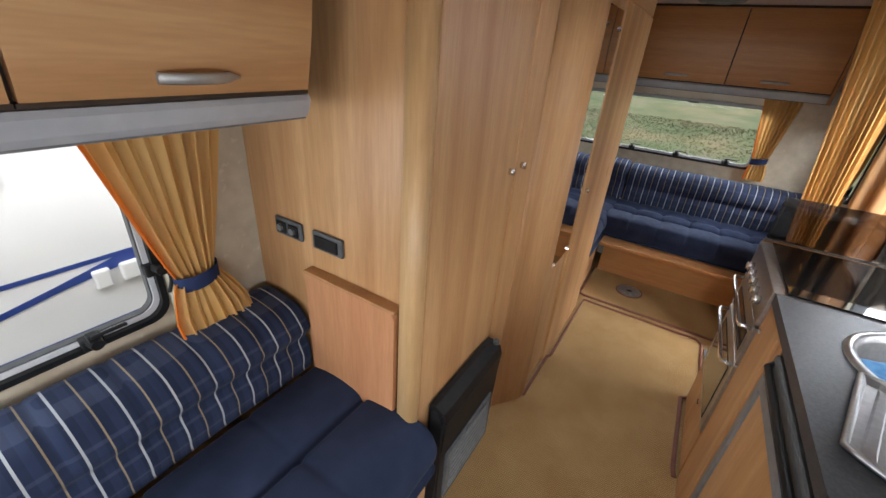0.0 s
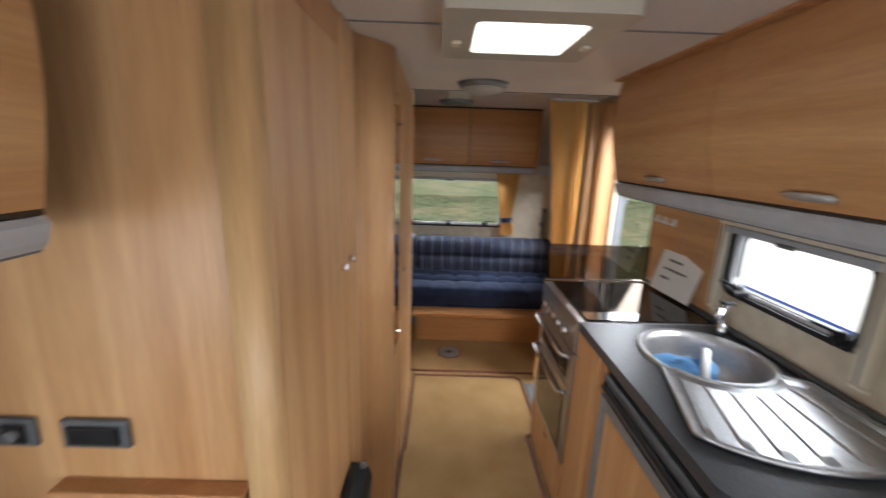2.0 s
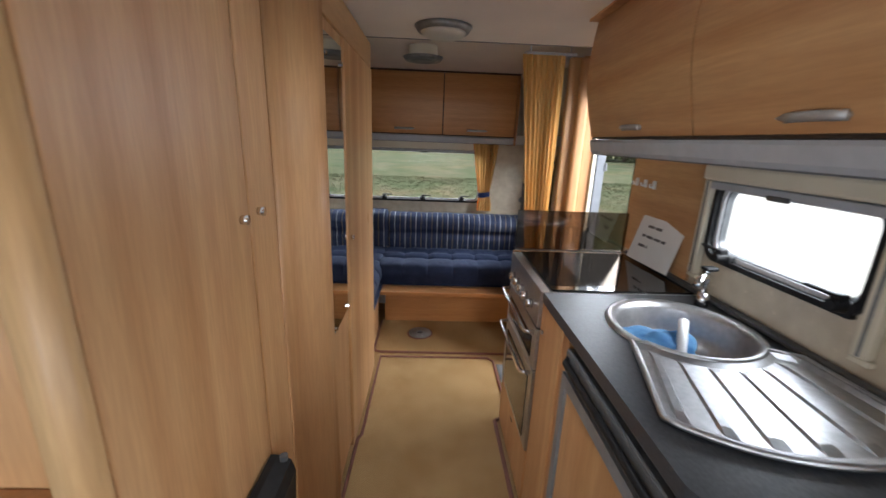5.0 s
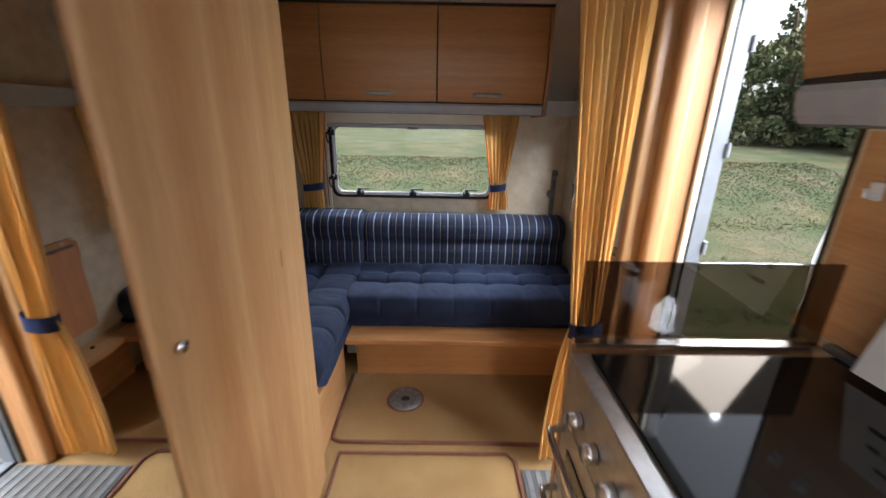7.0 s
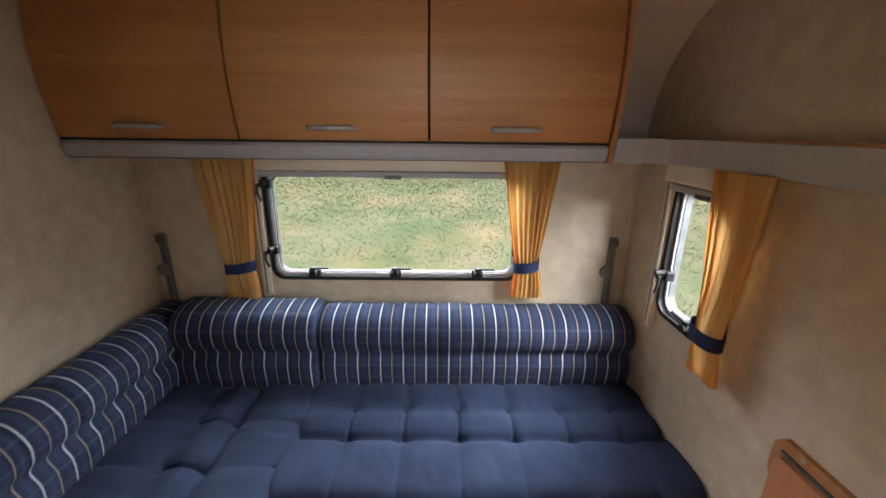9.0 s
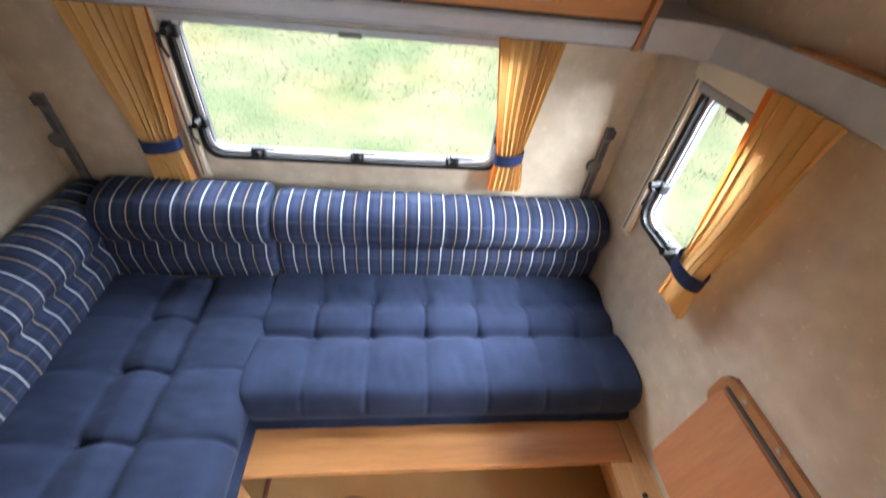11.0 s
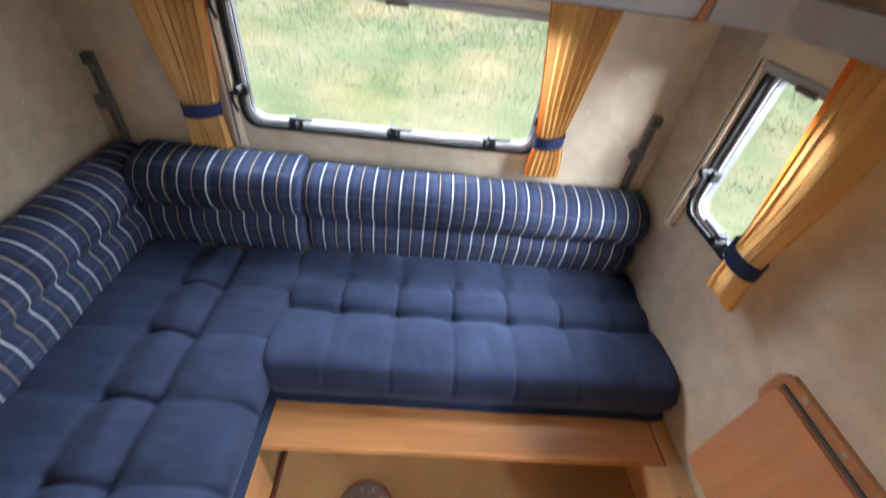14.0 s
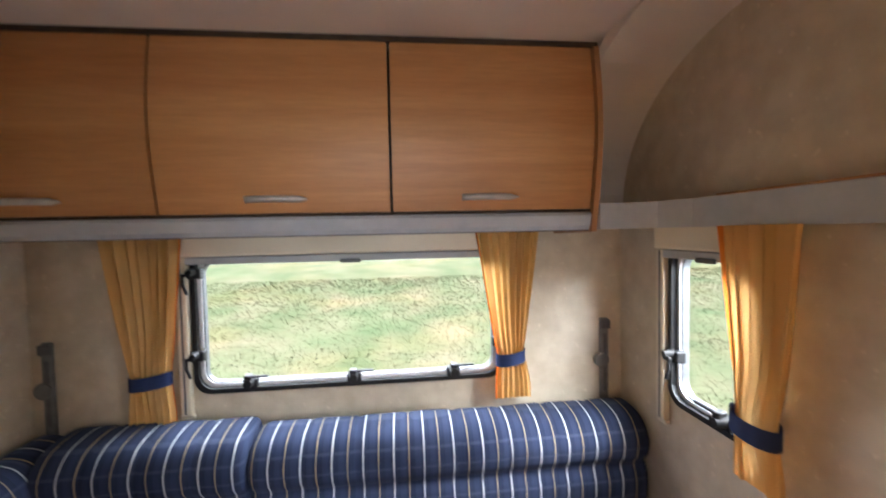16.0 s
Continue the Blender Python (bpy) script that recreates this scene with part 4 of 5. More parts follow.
def out_at(th):
    c, s_ = math.cos(th), math.sin(th)
    best = 9.0
    k = len(outline)
    for i in range(k):
        (x1, y1), (x2, y2) = outline[i], outline[(i + 1) % k]
        den = c * (y2 - y1) - s_ * (x2 - x1)
        if abs(den) < 1e-9:
            continue
        t = ((x1 - BOWL[0]) * (y2 - y1) - (y1 - BOWL[1]) * (x2 - x1)) / den
        w = ((x1 - BOWL[0]) * s_ - (y1 - BOWL[1]) * c) / den
        if t > 0 and -1e-6 <= w <= 1 + 1e-6:
            best = min(best, t)
    return (BOWL[0] + best * c, BOWL[1] + best * s_)
ths = sorted({2 * math.pi * i / n_out for i in range(n_out)} | {math.atan2(y - BOWL[1], x - BOWL[0]) % (2 * math.pi) for x, y in outline})
L = [[b.verts.new((*f(th), z)) for th in ths] for f, z in ((out_at, 0.94), (ring_at, 0.94), (ring_at, 0.905), (out_at, 0.905))]
for k in range(4):
    for i in range(len(ths)):
        j = (i + 1) % len(ths)
        b.faces.new((L[k][i], L[k][j], L[(k + 1) % 4][j], L[(k + 1) % 4][i]))
part("slab", b, WORKTOP, wt)
part("upstand", bm_box(0.885, 0.912, 0.655, 1.98, 0.941, 0.956, 0.004), DARKGREY, wt, "dark rear upstand strip")

sink = thing("round_sink", "round stainless steel sink bowl with rolled rim", "sink")
b = bmesh.new()
sec = [(0.196, 0.9405), (0.192, 0.949), (0.182, 0.951), (0.170, 0.945), (0.164, 0.93), (0.158, 0.88), (0.140, 0.835), (0.09, 0.822), (0.028, 0.820)]
rings = [[b.verts.new((BOWL[0] + r * math.cos(2 * math.pi * i / 48), BOWL[1] + r * math.sin(2 * math.pi * i / 48), z)) for i in range(48)] for r, z in sec]
for r0, r1 in zip(rings, rings[1:]):
    for i in range(48):
        b.faces.new((r0[i], r0[(i + 1) % 48], r1[(i + 1) % 48], r1[i]))
b.faces.new(rings[-1])
part("bowl", b, STEEL, sink, smooth=True)
part("drain", bm_cyl((BOWL[0], BOWL[1], 0.8205), (BOWL[0], BOWL[1], 0.825), 0.026, n=20), DARKGREY, sink, "dark drain grate")

drain = thing("drainer", "fan-shaped stainless steel drainer with pressed ribs", "drainer")
# a fan: concave side against the bowl, convex side to the room
inner_c = [(BOWL[0] + 0.185 * math.cos(radians(a)), BOWL[1] + 0.185 * math.sin(radians(a))) for a in range(208, 326, 6)]
outer_c = []
P0, P1, P2 = (0.405, 0.825), (0.56, 0.66), (0.875, 0.745)
for i in range(len(inner_c)):
    k = i / (len(inner_c) - 1)
    outer_c.append(tuple((1 - k) ** 2 * a + 2 * k * (1 - k) * c + k * k * d for a, c, d in zip(P0, P1, P2)))
inner_c[0] = (0.487, 1.105)
inner_c[-1] = (0.870, 1.045)
b = bmesh.new()
M = 12
N = len(inner_c)
sub = 5
grid = []
for i in range((N - 1) * sub + 1):
    i0 = min(i // sub, N - 2)
    f = i / sub - i0
    A = tuple(p + (q - p) * f for p, q in zip(inner_c[i0], inner_c[i0 + 1]))
    B = tuple(p + (q - p) * f for p, q in zip(outer_c[i0], outer_c[i0 + 1]))
    k = i / ((N - 1) * sub)
    row = []
    for j in range(M + 1):
        m_ = j / M
        edge = min(m_, 1 - m_, k * 3, (1 - k) * 3)
        z = 0.953 if edge < 0.05 else 0.944
        if edge >= 0.1:
            w = abs((k * 6) % 1 - 0.5)
            z = 0.949 if w < 0.17 else 0.944
        row.append(b.verts.new((A[0] + (B[0] - A[0]) * m_, A[1] + (B[1] - A[1]) * m_, z)))
    grid.append(row)
for r0, r1 in zip(grid, grid[1:]):
    for j in range(M):
        b.faces.new((r0[j], r0[j + 1], r1[j + 1], r1[j]))
part("tray", b, STEEL, drain)
rim = [v for v in [(*p, 0.951) for p in inner_c] + [(*p, 0.951) for p in outer_c[::-1]]]
part("rim", bm_tube(rim, 0.0065, 8, True), STEEL, drain, "rolled steel rim", True)

tap = thing("tap", "short chrome tap with a black lever", "tap")
part("base", bm_cyl((0.842, 1.37, 0.9405), (0.842, 1.37, 0.985), 0.020, 0.015), CHROME, tap, smooth=True)
part("spout", bm_tube([(0.842, 1.37, 0.98), (0.842, 1.37, 1.03), (0.832, 1.36, 1.048), (0.80, 1.335, 1.045), (0.77, 1.31, 1.03)], 0.011), CHROME, tap, smooth=True)
part("lever", bm_box(0.825, 0.865, 1.355, 1.385, 1.058, 1.07, 0.004), BLACK, tap)
part("cap", bm_cyl((0.842, 1.37, 1.035), (0.842, 1.37, 1.058), 0.016), CHROME, tap)

# items in the sink
brush = thing("washing_up_brush", "white and blue washing-up brush in the sink", "brush")
part("grip", bm_tube([(0.62, 1.10, 0.88), (0.66, 1.17, 0.925), (0.69, 1.22, 0.955)], 0.013), WHITE, brush, "white plastic handle", True)
part("head", bm_box(0.585, 0.635, 1.06, 1.11, 0.845, 0.885, 0.012), BLUE_PLASTIC, brush)
ragt = thing("dish_cloth", "crumpled blue dish cloths lying in the sink", "cloth")
b = bmesh.new()
bmesh.ops.create_icosphere(b, subdivisions=4, radius=0.1)
for v in b.verts:
    k = 1 + 0.45 * noise.noise(v.co * 16) + 0.2 * noise.noise(v.co * 40)
    v.co = Vector((v.co.x * 1.15 * k + 0.63, v.co.y * 0.85 * k + 1.21, max(0.822, 0.87 + v.co.z * 0.55 * k)))
part("cloth", b, BLUE_PLASTIC, ragt, smooth=True)

unit = thing("kitchen_unit", "beech kitchen base unit", "cabinet")
part("side_panel", bm_box(XF, 0.90, 0.662, 0.680, 0.0, 0.904, 0.002), WOOD_PALE, unit, "pale beech end panel")
part("upright", bm_box(XF, XF + 0.03, 1.215, 1.262, 0.0, 0.904, 0.002), WOOD_TRIM, unit)
part("upright", bm_box(XF - 0.006, XF + 0.02, 1.263, 1.468, 0.0, 0.904, 0.003), WOOD_Z, unit)
# carcass coloured near-black in place of the shade inside the unit
part("carcass", bm_box(XF + 0.04, 0.90, 0.682, 1.46, 0.0, 0.70), GAP_DARK, unit)
part("plinth", bm_box(XF + 0.01, XF + 0.03, 0.682, 1.213, 0.0, 0.10), WOOD_TRIM, unit)
part("screw", bm_cyl((XF - 0.006, 1.44, 0.80), (XF - 0.010, 1.44, 0.80), 0.008, n=12), SATIN, unit)

fridge = thing("fridge", "built-in fridge with a beech panel door", "fridge")
part("door_frame", put(bm_ring([(0.686, 0.10), (1.208, 0.10), (1.208, 0.80), (0.686, 0.80)], [(0.716, 0.135), (1.178, 0.135), (1.178, 0.765), (0.716, 0.765)], -0.012, 0.03), lambda u, d, v: (XF + d, u, v)), FRIDGE_GREY, fridge, "mid grey door frame")
part("door_panel", bm_box(XF - 0.004, XF + 0.028, 0.718, 1.176, 0.137, 0.763), WOOD_Z, fridge, "beech door panel")
part("handle_strip", bm_box(XF - 0.010, XF + 0.028, 0.686, 1.208, 0.804, 0.875, 0.008), DARKGREY, fridge, "dark grey upper handle strip")
part("handle_bar", bm_tube([(XF - 0.004, 0.70, 0.85), (XF - 0.022, 0.72, 0.848), (XF - 0.022, 1.17, 0.848), (XF - 0.004, 1.19, 0.85)], 0.009), BLACK, fridge, "black pull bar", True)
part("lock_knob", bm_cyl((XF - 0.010, 0.71, 0.822), (XF - 0.022, 0.71, 0.822), 0.012, n=14), BLACK, fridge)

oven = thing("cooker", "stainless steel built-in cooker with a glass hob", "cooker")
Y0, Y1 = 1.470, 1.955
part("body", bm_box(XF, 0.88, Y0, Y1, 0.27, 0.918), DARKGREY, oven)
part("control_panel", bm_box(XF - 0.018, XF - 0.0005, Y0, Y1, 0.80, 0.93, 0.003), STEEL, oven, "steel control panel")
part("hob_trim", bm_box(XF - 0.018, 0.885, Y0 - 0.012, Y1, 0.919, 0.938, 0.003), STEEL, oven)
part("hob_glass", bm_box(XF + 0.02, 0.884, Y0 - 0.004, Y1 - 0.01, 0.9385, 0.945, 0.002), HOB_GLASS, oven, "glossy black glass hob cover")
for i in range(5):
    y = Y0 + 0.09 + i * 0.075
    kn = part("knob", bm_cyl((XF - 0.018, y, 0.855), (XF - 0.042, y, 0.855), 0.017, 0.014, 18), CHROME, oven, "round steel knob", True)
    part("pointer", bm_box(XF - 0.0445, XF - 0.0415, y - 0.002, y + 0.002, 0.845, 0.868), DARKGREY, kn)
for z0, z1 in ((0.635, 0.792), (0.285, 0.628)):
    dr = part("door", bm_box(XF - 0.016, XF - 0.0005, Y0, Y1, z0, z1, 0.003), STEEL, oven, "steel oven door")
    part("window", bm_box(XF - 0.0195, XF - 0.0155, Y0 + 0.05, Y1 - 0.05, z0 + 0.025, z1 - 0.05, 0.001), OVEN_GLASS, dr, "dark oven glass")
    zb = z1 - 0.022
    part("handle", bm_tube([(XF - 0.016, Y0 + 0.03, zb), (XF - 0.048, Y0 + 0.035, zb), (XF - 0.052, Y0 + 0.06, zb), (XF - 0.052, Y1 - 0.05, zb), (XF - 0.048, Y1 - 0.025, zb), (XF - 0.016, Y1 - 0.02, zb)], 0.008), CHROME, dr, "steel bar handle", True)
part("lower_panel", bm_box(XF - 0.010, XF + 0.01, Y0, Y1, 0.03, 0.28, 0.002), WOOD_Z, oven, "beech drawer front")
part("latch", bm_box(XF - 0.013, XF - 0.009, 1.70, 1.73, 0.225, 0.232), BLACK, oven)
lid = thing("glass_lid", "smoked glass splash screen behind the hob", "splash screen")
part("glass", bm_box(XF, 0.885, 1.985, 1.990, 0.948, 1.125), SMOKED, lid)
part("edge", bm_box(XF - 0.002, 0.885, 1.975, 1.998, 0.9385, 0.9475), CHROME, lid, "chrome lower edge")
endp = thing("kitchen_side_board", "beech end board of the kitchen run", "board")
part("board", bm_box(XF, 0.90, 2.002, 2.022, 0.0, 0.93, 0.003), WOOD_Z, endp)
# kick binding round the kitchen foot
kb = thing("carpet_binding", "brown bound edge of the carpet runner", "carpet")
part("binding", bm_tube([(XF - 0.02, 1.46, 0.006), (XF - 0.028, 1.50, 0.006), (XF - 0.028, 1.98, 0.006), (XF + 0.06, 2.04, 0.006)], 0.010, 8), BROWN_EDGE, kb, smooth=True)
kb2 = thing("carpet_binding", "brown bound edge of the carpet runner", "carpet")
part("binding", bm_tube([(-0.40, 1.47, 0.004), (-0.345, 1.50, 0.004), (-0.342, 1.85, 0.004), (-0.328, 1.87, 0.004), (-0.326, 2.60, 0.004), (0.39, 2.60, 0.004), (0.425, 2.56, 0.004), (0.425, 2.06, 0.004)], 0.008, 8), BROWN_EDGE, kb2, smooth=True)

kb3 = thing("carpet_binding", "brown bound edge of the lounge carpet", "carpet")
part("binding", bm_tube([(-0.382, 3.14, 0.004), (-0.382, 2.71, 0.004), (-0.374, 2.675, 0.004), (-0.34, 2.66, 0.004), (0.64, 2.655, 0.004)], 0.009, 8), BROWN_EDGE, kb3, smooth=True)
mat = thing("door_mat", "dark grey ribbed mat inside the entrance", "mat")
part("mat", bm_box(0.44, XR - 0.01, 2.035, 2.52, 0.001, 0.009, 0.003), DARKGREY, mat)
for i in range(11):
    part("rib", bm_box(0.455 + 0.04 * i, 0.475 + 0.04 * i, 2.045, 2.51, 0.0092, 0.012), MIDGREY, mat)
# bulkhead upright beside the worktop
bulk = thing("upright_panel", "shaped beech upright between kitchen and front seat", "panel")
shape = [(XR - 0.002, 0.0), (XR - 0.002, 1.372)] + [(0.765, 1.372), (0.758, 1.34), (0.760, 1.20), (0.754, 0.95), (0.752, 0.90), (0.752, 0.0)]
part("board", bm_extrude(shape, "y", 0.618, 0.646), WOOD_TRIM, bulk)
part("switch", bm_box(0.770, 0.80, 0.647, 0.658, 1.06, 1.16, 0.004), BLACK, bulk)

# wooden lining on the side wall by the door, hooks, notice
tagged(part("wall_lining", bm_box(XR - 0.012, XR - 0.001, 1.56, 2.05, 0.957, 1.374), WOOD_Y), "beech wall lining by the entrance", "panel", kind="structure")
for y in (1.86, 1.93, 2.0):
    h = thing("hook", "small white plastic wall hook", "hook", "hooks")
    part("plate", bm_box(XR - 0.020, XR - 0.0125, y - 0.012, y + 0.012, 1.25, 1.285, 0.004), WHITE, h)
    part("prong", bm_tube([(XR - 0.02, y, 1.262), (XR - 0.034, y, 1.258), (XR - 0.036, y, 1.272)], 0.004, 8), WHITE, h, smooth=True)
note = thing("notice", "printed white notice leaning against the wall", "notice")
NT = Matrix.Translation((0.855, 1.745, 0.957)) @ Matrix.Rotation(radians(-86), 4, "Z") @ Matrix.Rotation(radians(-16), 4, "X")
def on_note(x, y, z):
    return NT @ Vector((x, y, z))
part("sheet", put(bm_box(-0.135, 0.135, 0, 0.002, 0, 0.19), on_note), PAPER, note)
for i, (w0, w1) in enumerate(((-0.075, 0.02), (-0.09, 0.06), (-0.09, -0.03))):
    z = 0.145 - i * 0.042
    x = w0
    words = random.Random(i)
    while x < w1:
        w = words.uniform(0.018, 0.045)
        part("text_line", put(bm_box(x, min(x + w, w1), -0.001, -0.0002, z, z + 0.011), on_note), INK, note, "illegible printed word")
        x += w + 0.008

# ---- front sofas ----
f1 = thing("seat_cushion", "navy seat cushion of the front sofa", "cushion", "front sofa cushions")
part("cover", cushion(from_left, seat_profile(0.26, 0.775, 0.385, 0.535, (0.50,)), -1.6, 0.69, spread(-1.6, 0.69, 8), 0.008), NAVY, f1, smooth=True)
f2 = thing("back_cushion", "navy striped back cushion of the front sofa", "cushion", "front sofa cushions")
part("cover", cushion(from_left, back_profile(0.24, 0.50, 0.772), -1.6, 0.69, spread(-1.6, 0.69, 14), 0.005), STRIPE_Y, f2, smooth=True)
f3 = thing("bench_box", "beech bench box under the front sofa", "bench")
part("top_board", bm_box(XL + 0.003, -0.39, -1.65, 0.697, 0.355, 0.380, 0.004), WOOD_Y, f3)
part("front_panel", bm_box(-0.43, -0.41, -1.65, 0.697, 0.0, 0.354), WOOD_Y, f3)
g1 = thing("seat_cushion", "navy seat cushion of the front sofa", "cushion", "front sofa cushions")
part("cover", cushion(from_right, seat_profile(0.22, 0.68, 0.385, 0.535, (0.45,)), -1.6, 0.61, spread(-1.6, 0.61, 8), 0.008), NAVY, g1, smooth=True)
g2 = thing("back_cushion", "navy striped back cushion of the front sofa", "cushion", "front sofa cushions")
part("cover", cushion(from_right, back_profile(0.20, 0.50, 0.758), -1.6, 0.605, spread(-1.6, 0.605, 14), 0.005), STRIPE_Y, g2, smooth=True)
g3 = thing("bench_box", "beech bench box under the front sofa", "bench")
part("top_board", bm_box(0.22, XR - 0.003, -1.65, 0.615, 0.355, 0.380, 0.004), WOOD_Y, g3)
part("front_panel", bm_box(0.25, 0.27, -1.65, 0.615, 0.0, 0.354), WOOD_Y, g3)

# ---- roof hatch and ceiling lamps ----
hx0, hx1, hy0, hy1 = HATCH
hat = thing("roof_hatch", "cream framed roof hatch with a milky pane", "roof hatch")
hf = lambda u, d, v: (u, v, ZC - 0.001 + d)
o, i_ = round_rect(hx0 - 0.085, hx1 + 0.085, hy0 - 0.085, hy1 + 0.085, 0.02, 3), round_rect(hx0, hx1, hy0, hy1, 0.02, 3)
part("frame", put(bm_ring(o, i_, -0.035, 0.0), hf), mottled("beige_hatch_plastic", (0.46, 0.42, 0.35), (0.52, 0.48, 0.40), 6, 0.45, 0.03), hat, "beige plastic frame")
part("shaft", put(bm_ring(round_rect(hx0 - 0.012, hx1 + 0.012, hy0 - 0.012, hy1 + 0.012, 0.02, 3), i_, 0.0, 0.11), hf), WHITE, hat)
pb = bmesh.new()
pb.faces.new([pb.verts.new((u, v, ZC + 0.12)) for u, v in round_rect(hx0 - 0.012, hx1 + 0.012, hy0 - 0.012, hy1 + 0.012, 0.02, 3)])
hp = part("pane", pb, HATCH_PANE, hat)
hp.visible_shadow = False
for y in (hy0 + 0.12, hy0 + 0.24):
    part("bar", bm_box(hx0, hx1, y - 0.006, y + 0.006, ZC + 0.09, ZC + 0.10), WHITE, hat)
for x in (hx0 - 0.045, hx1 + 0.045):
    part("clip", bm_box(x - 0.012, x + 0.012, hy0 + 0.16, hy0 + 0.20, ZC - 0.046, ZC - 0.036, 0.004), CREAM, hat)

def ceiling_lamp(x, y, r, label):
    t = thing("ceiling_lamp", label, "lamp", "ceiling lamps")
    b = bm_cyl((x, y, ZC - 0.001), (x, y, ZC - 0.024), r, r * 0.88, 36)
    part("ring", b, STEEL_DARK, t, "dull silver ring", True)
    b = bmesh.new()
    bmesh.ops.create_uvsphere(b, u_segments=32, v_segments=12, radius=r * 0.78)
    for v in b.verts:
        v.co = Vector((x + v.co.x, y + v.co.y, ZC - 0.024 + v.co.z * 0.30))
    part("shade", b, LAMP_GLASS, t, "frosted glass shade, unlit", True)
ceiling_lamp(0.012, 2.12, 0.125, "round silver ceiling lamp with frosted glass")
vent = thing("roof_vent", "round silver roof ventilator", "vent")
part("ring", bm_cyl((-0.09, 2.80, ZC - 0.001), (-0.09, 2.80, ZC - 0.02), 0.12, 0.105, 36), STEEL_DARK, vent, smooth=True)
part("neck", bm_cyl((-0.09, 2.80, ZC), (-0.09, 2.80, ZR - 0.001), 0.085, n=28), CREAM, vent, "cream mounting collar")
part("cup", bm_cyl((-0.09, 2.80, ZC - 0.021), (-0.09, 2.80, ZC - 0.026), 0.075, 0.06, 28), MIDGREY, vent)

# ---- lounge floor disc and sofa rails ----
disc = thing("floor_socket", "round grey metal table socket set into carpet", "floor socket")
DX, DY = -0.073, 2.946
part("binding", bm_cyl((DX, DY, 0.0), (DX, DY, 0.004), 0.096, 0.094, 40), BROWN_EDGE, disc, "brown bound edge")
b = bmesh.new()
sec = [(0.085, 0.004), (0.083, 0.009), (0.030, 0.010), (0.026, 0.012), (0.022, 0.004), (0.018, 0.002)]
rings = [[b.verts.new((DX + r * math.cos(2 * math.pi * i / 40), DY + r * math.sin(2 * math.pi * i / 40), z)) for i in range(40)] for r, z in sec]
for r0, r1 in zip(rings, rings[1:]):
    for i in range(40):
        b.faces.new((r0[i], r0[(i + 1) % 40], r1[(i + 1) % 40], r1[i]))
b.faces.new(rings[-1])
part("plate", b, STEEL_DARK, disc, smooth=True)
part("hole", bm_cyl((DX, DY, 0.0022), (DX, DY, 0.0045), 0.021, n=24), BLACK, disc)
for i in range(10):
    a = 2 * math.pi * i / 10
    c = (DX + 0.062 * math.cos(a), DY + 0.062 * math.sin(a))
    part("screw", bm_cyl((*c, 0.0095), (*c, 0.0115), 0.0045, n=10), SATIN, disc)

def seat_rail(x, label):
    t = thing("wall_bracket", label, "bracket", "wall brackets")
    part("rail", bm_box(x - 0.016, x + 0.016, YB - 0.016, YB - 0.002, 0.72, 1.06, 0.003), MIDGREY, t)
    part("slot", bm_box(x - 0.006, x + 0.006, YB - 0.018, YB - 0.0155, 0.78, 1.0), DARKGREY, t)
    part("catch", bm_cyl((x - 0.012, YB - 0.003, 0.90), (x - 0.012, YB - 0.022, 0.90), 0.028, n=20), MIDGREY, t)
    part("stop", bm_box(x - 0.02, x + 0.02, YB - 0.026, YB - 0.0165, 1.02, 1.055, 0.004), DARKGREY, t)
seat_rail(0.847, "grey steel bunk bracket on the wall")
seat_rail(-1.09, "grey steel bunk bracket on the wall")

so = thing("mains_socket", "white three-pin mains socket on the wall", "socket")
part("plate", bm_box(XR - 0.012, XR - 0.001, 2.625, 2.685, 0.80, 0.875, 0.004), WHITE, so)
for y, z in ((2.655, 0.855), (2.643, 0.83), (2.667, 0.83)):
    part("pin_hole", bm_box(XR - 0.0135, XR - 0.0115, y - 0.004, y + 0.004, z - 0.006, z + 0.006), BLACK, so)

# ---- outdoors ----
ZG = -0.62
GRAVEL = mottled("grey_gravel", (0.05, 0.05, 0.05), (0.20, 0.19, 0.18), 60, 0.95, 0.9, 90)
def grass_mat():
    m, t, b = material("autumn_grass", (0.1, 0.13, 0.03), 0.95, spec=0.1)
    n1, n2, n3 = noise_at(t, 1.3, detail=6), noise_at(t, 45, detail=5), noise_at(t, 0.5, (1, 1.8, 1), 3)
    r1 = ramp(t, n1.outputs[0], [(0.3, (0.080, 0.104, 0.056)), (0.5, (0.115, 0.125, 0.076)), (0.72, (0.162, 0.148, 0.102))])
    r2 = ramp(t, n2.outputs[0], [(0.3, (0.7, 0.7, 0.68)), (0.6, (1.1, 1.1, 1.08))])
    r3 = ramp(t, n3.outputs[0], [(0.36, (0.94, 1.03, 0.96)), (0.52, (1.04, 1.02, 1.0)), (0.66, (1.24, 1.10, 1.0))])
    c = blend(t, "MULTIPLY", 1.0, r1.outputs[0], r2.outputs[0])
    t.links.new(blend(t, "MULTIPLY", 1.0, c, r3.outputs[0]), b.inputs["Base Color"])
    bump(t, b, n2.outputs[0], 0.4, 0.02)
    return m
GRASS = grass_mat()
LEAF = mottled("dull_green_leaves", (0.06, 0.085, 0.035), (0.15, 0.15, 0.07), 0.8, 0.8, 0.3, 20)
BARK = mottled("grey_brown_bark", (0.09, 0.07, 0.05), (0.14, 0.11, 0.08), 6, 0.9, 0.5, 40)
b = bmesh.new()
def ground_z(x, y):
    bank = max(0.0, min(1.0, (y - 5.2) / 9.0))
    far = max(0.0, min(1.0, (y - 17.0) / 40.0))
    return ZG + 1.15 * bank * bank * (3 - 2 * bank) + 0.5 * far
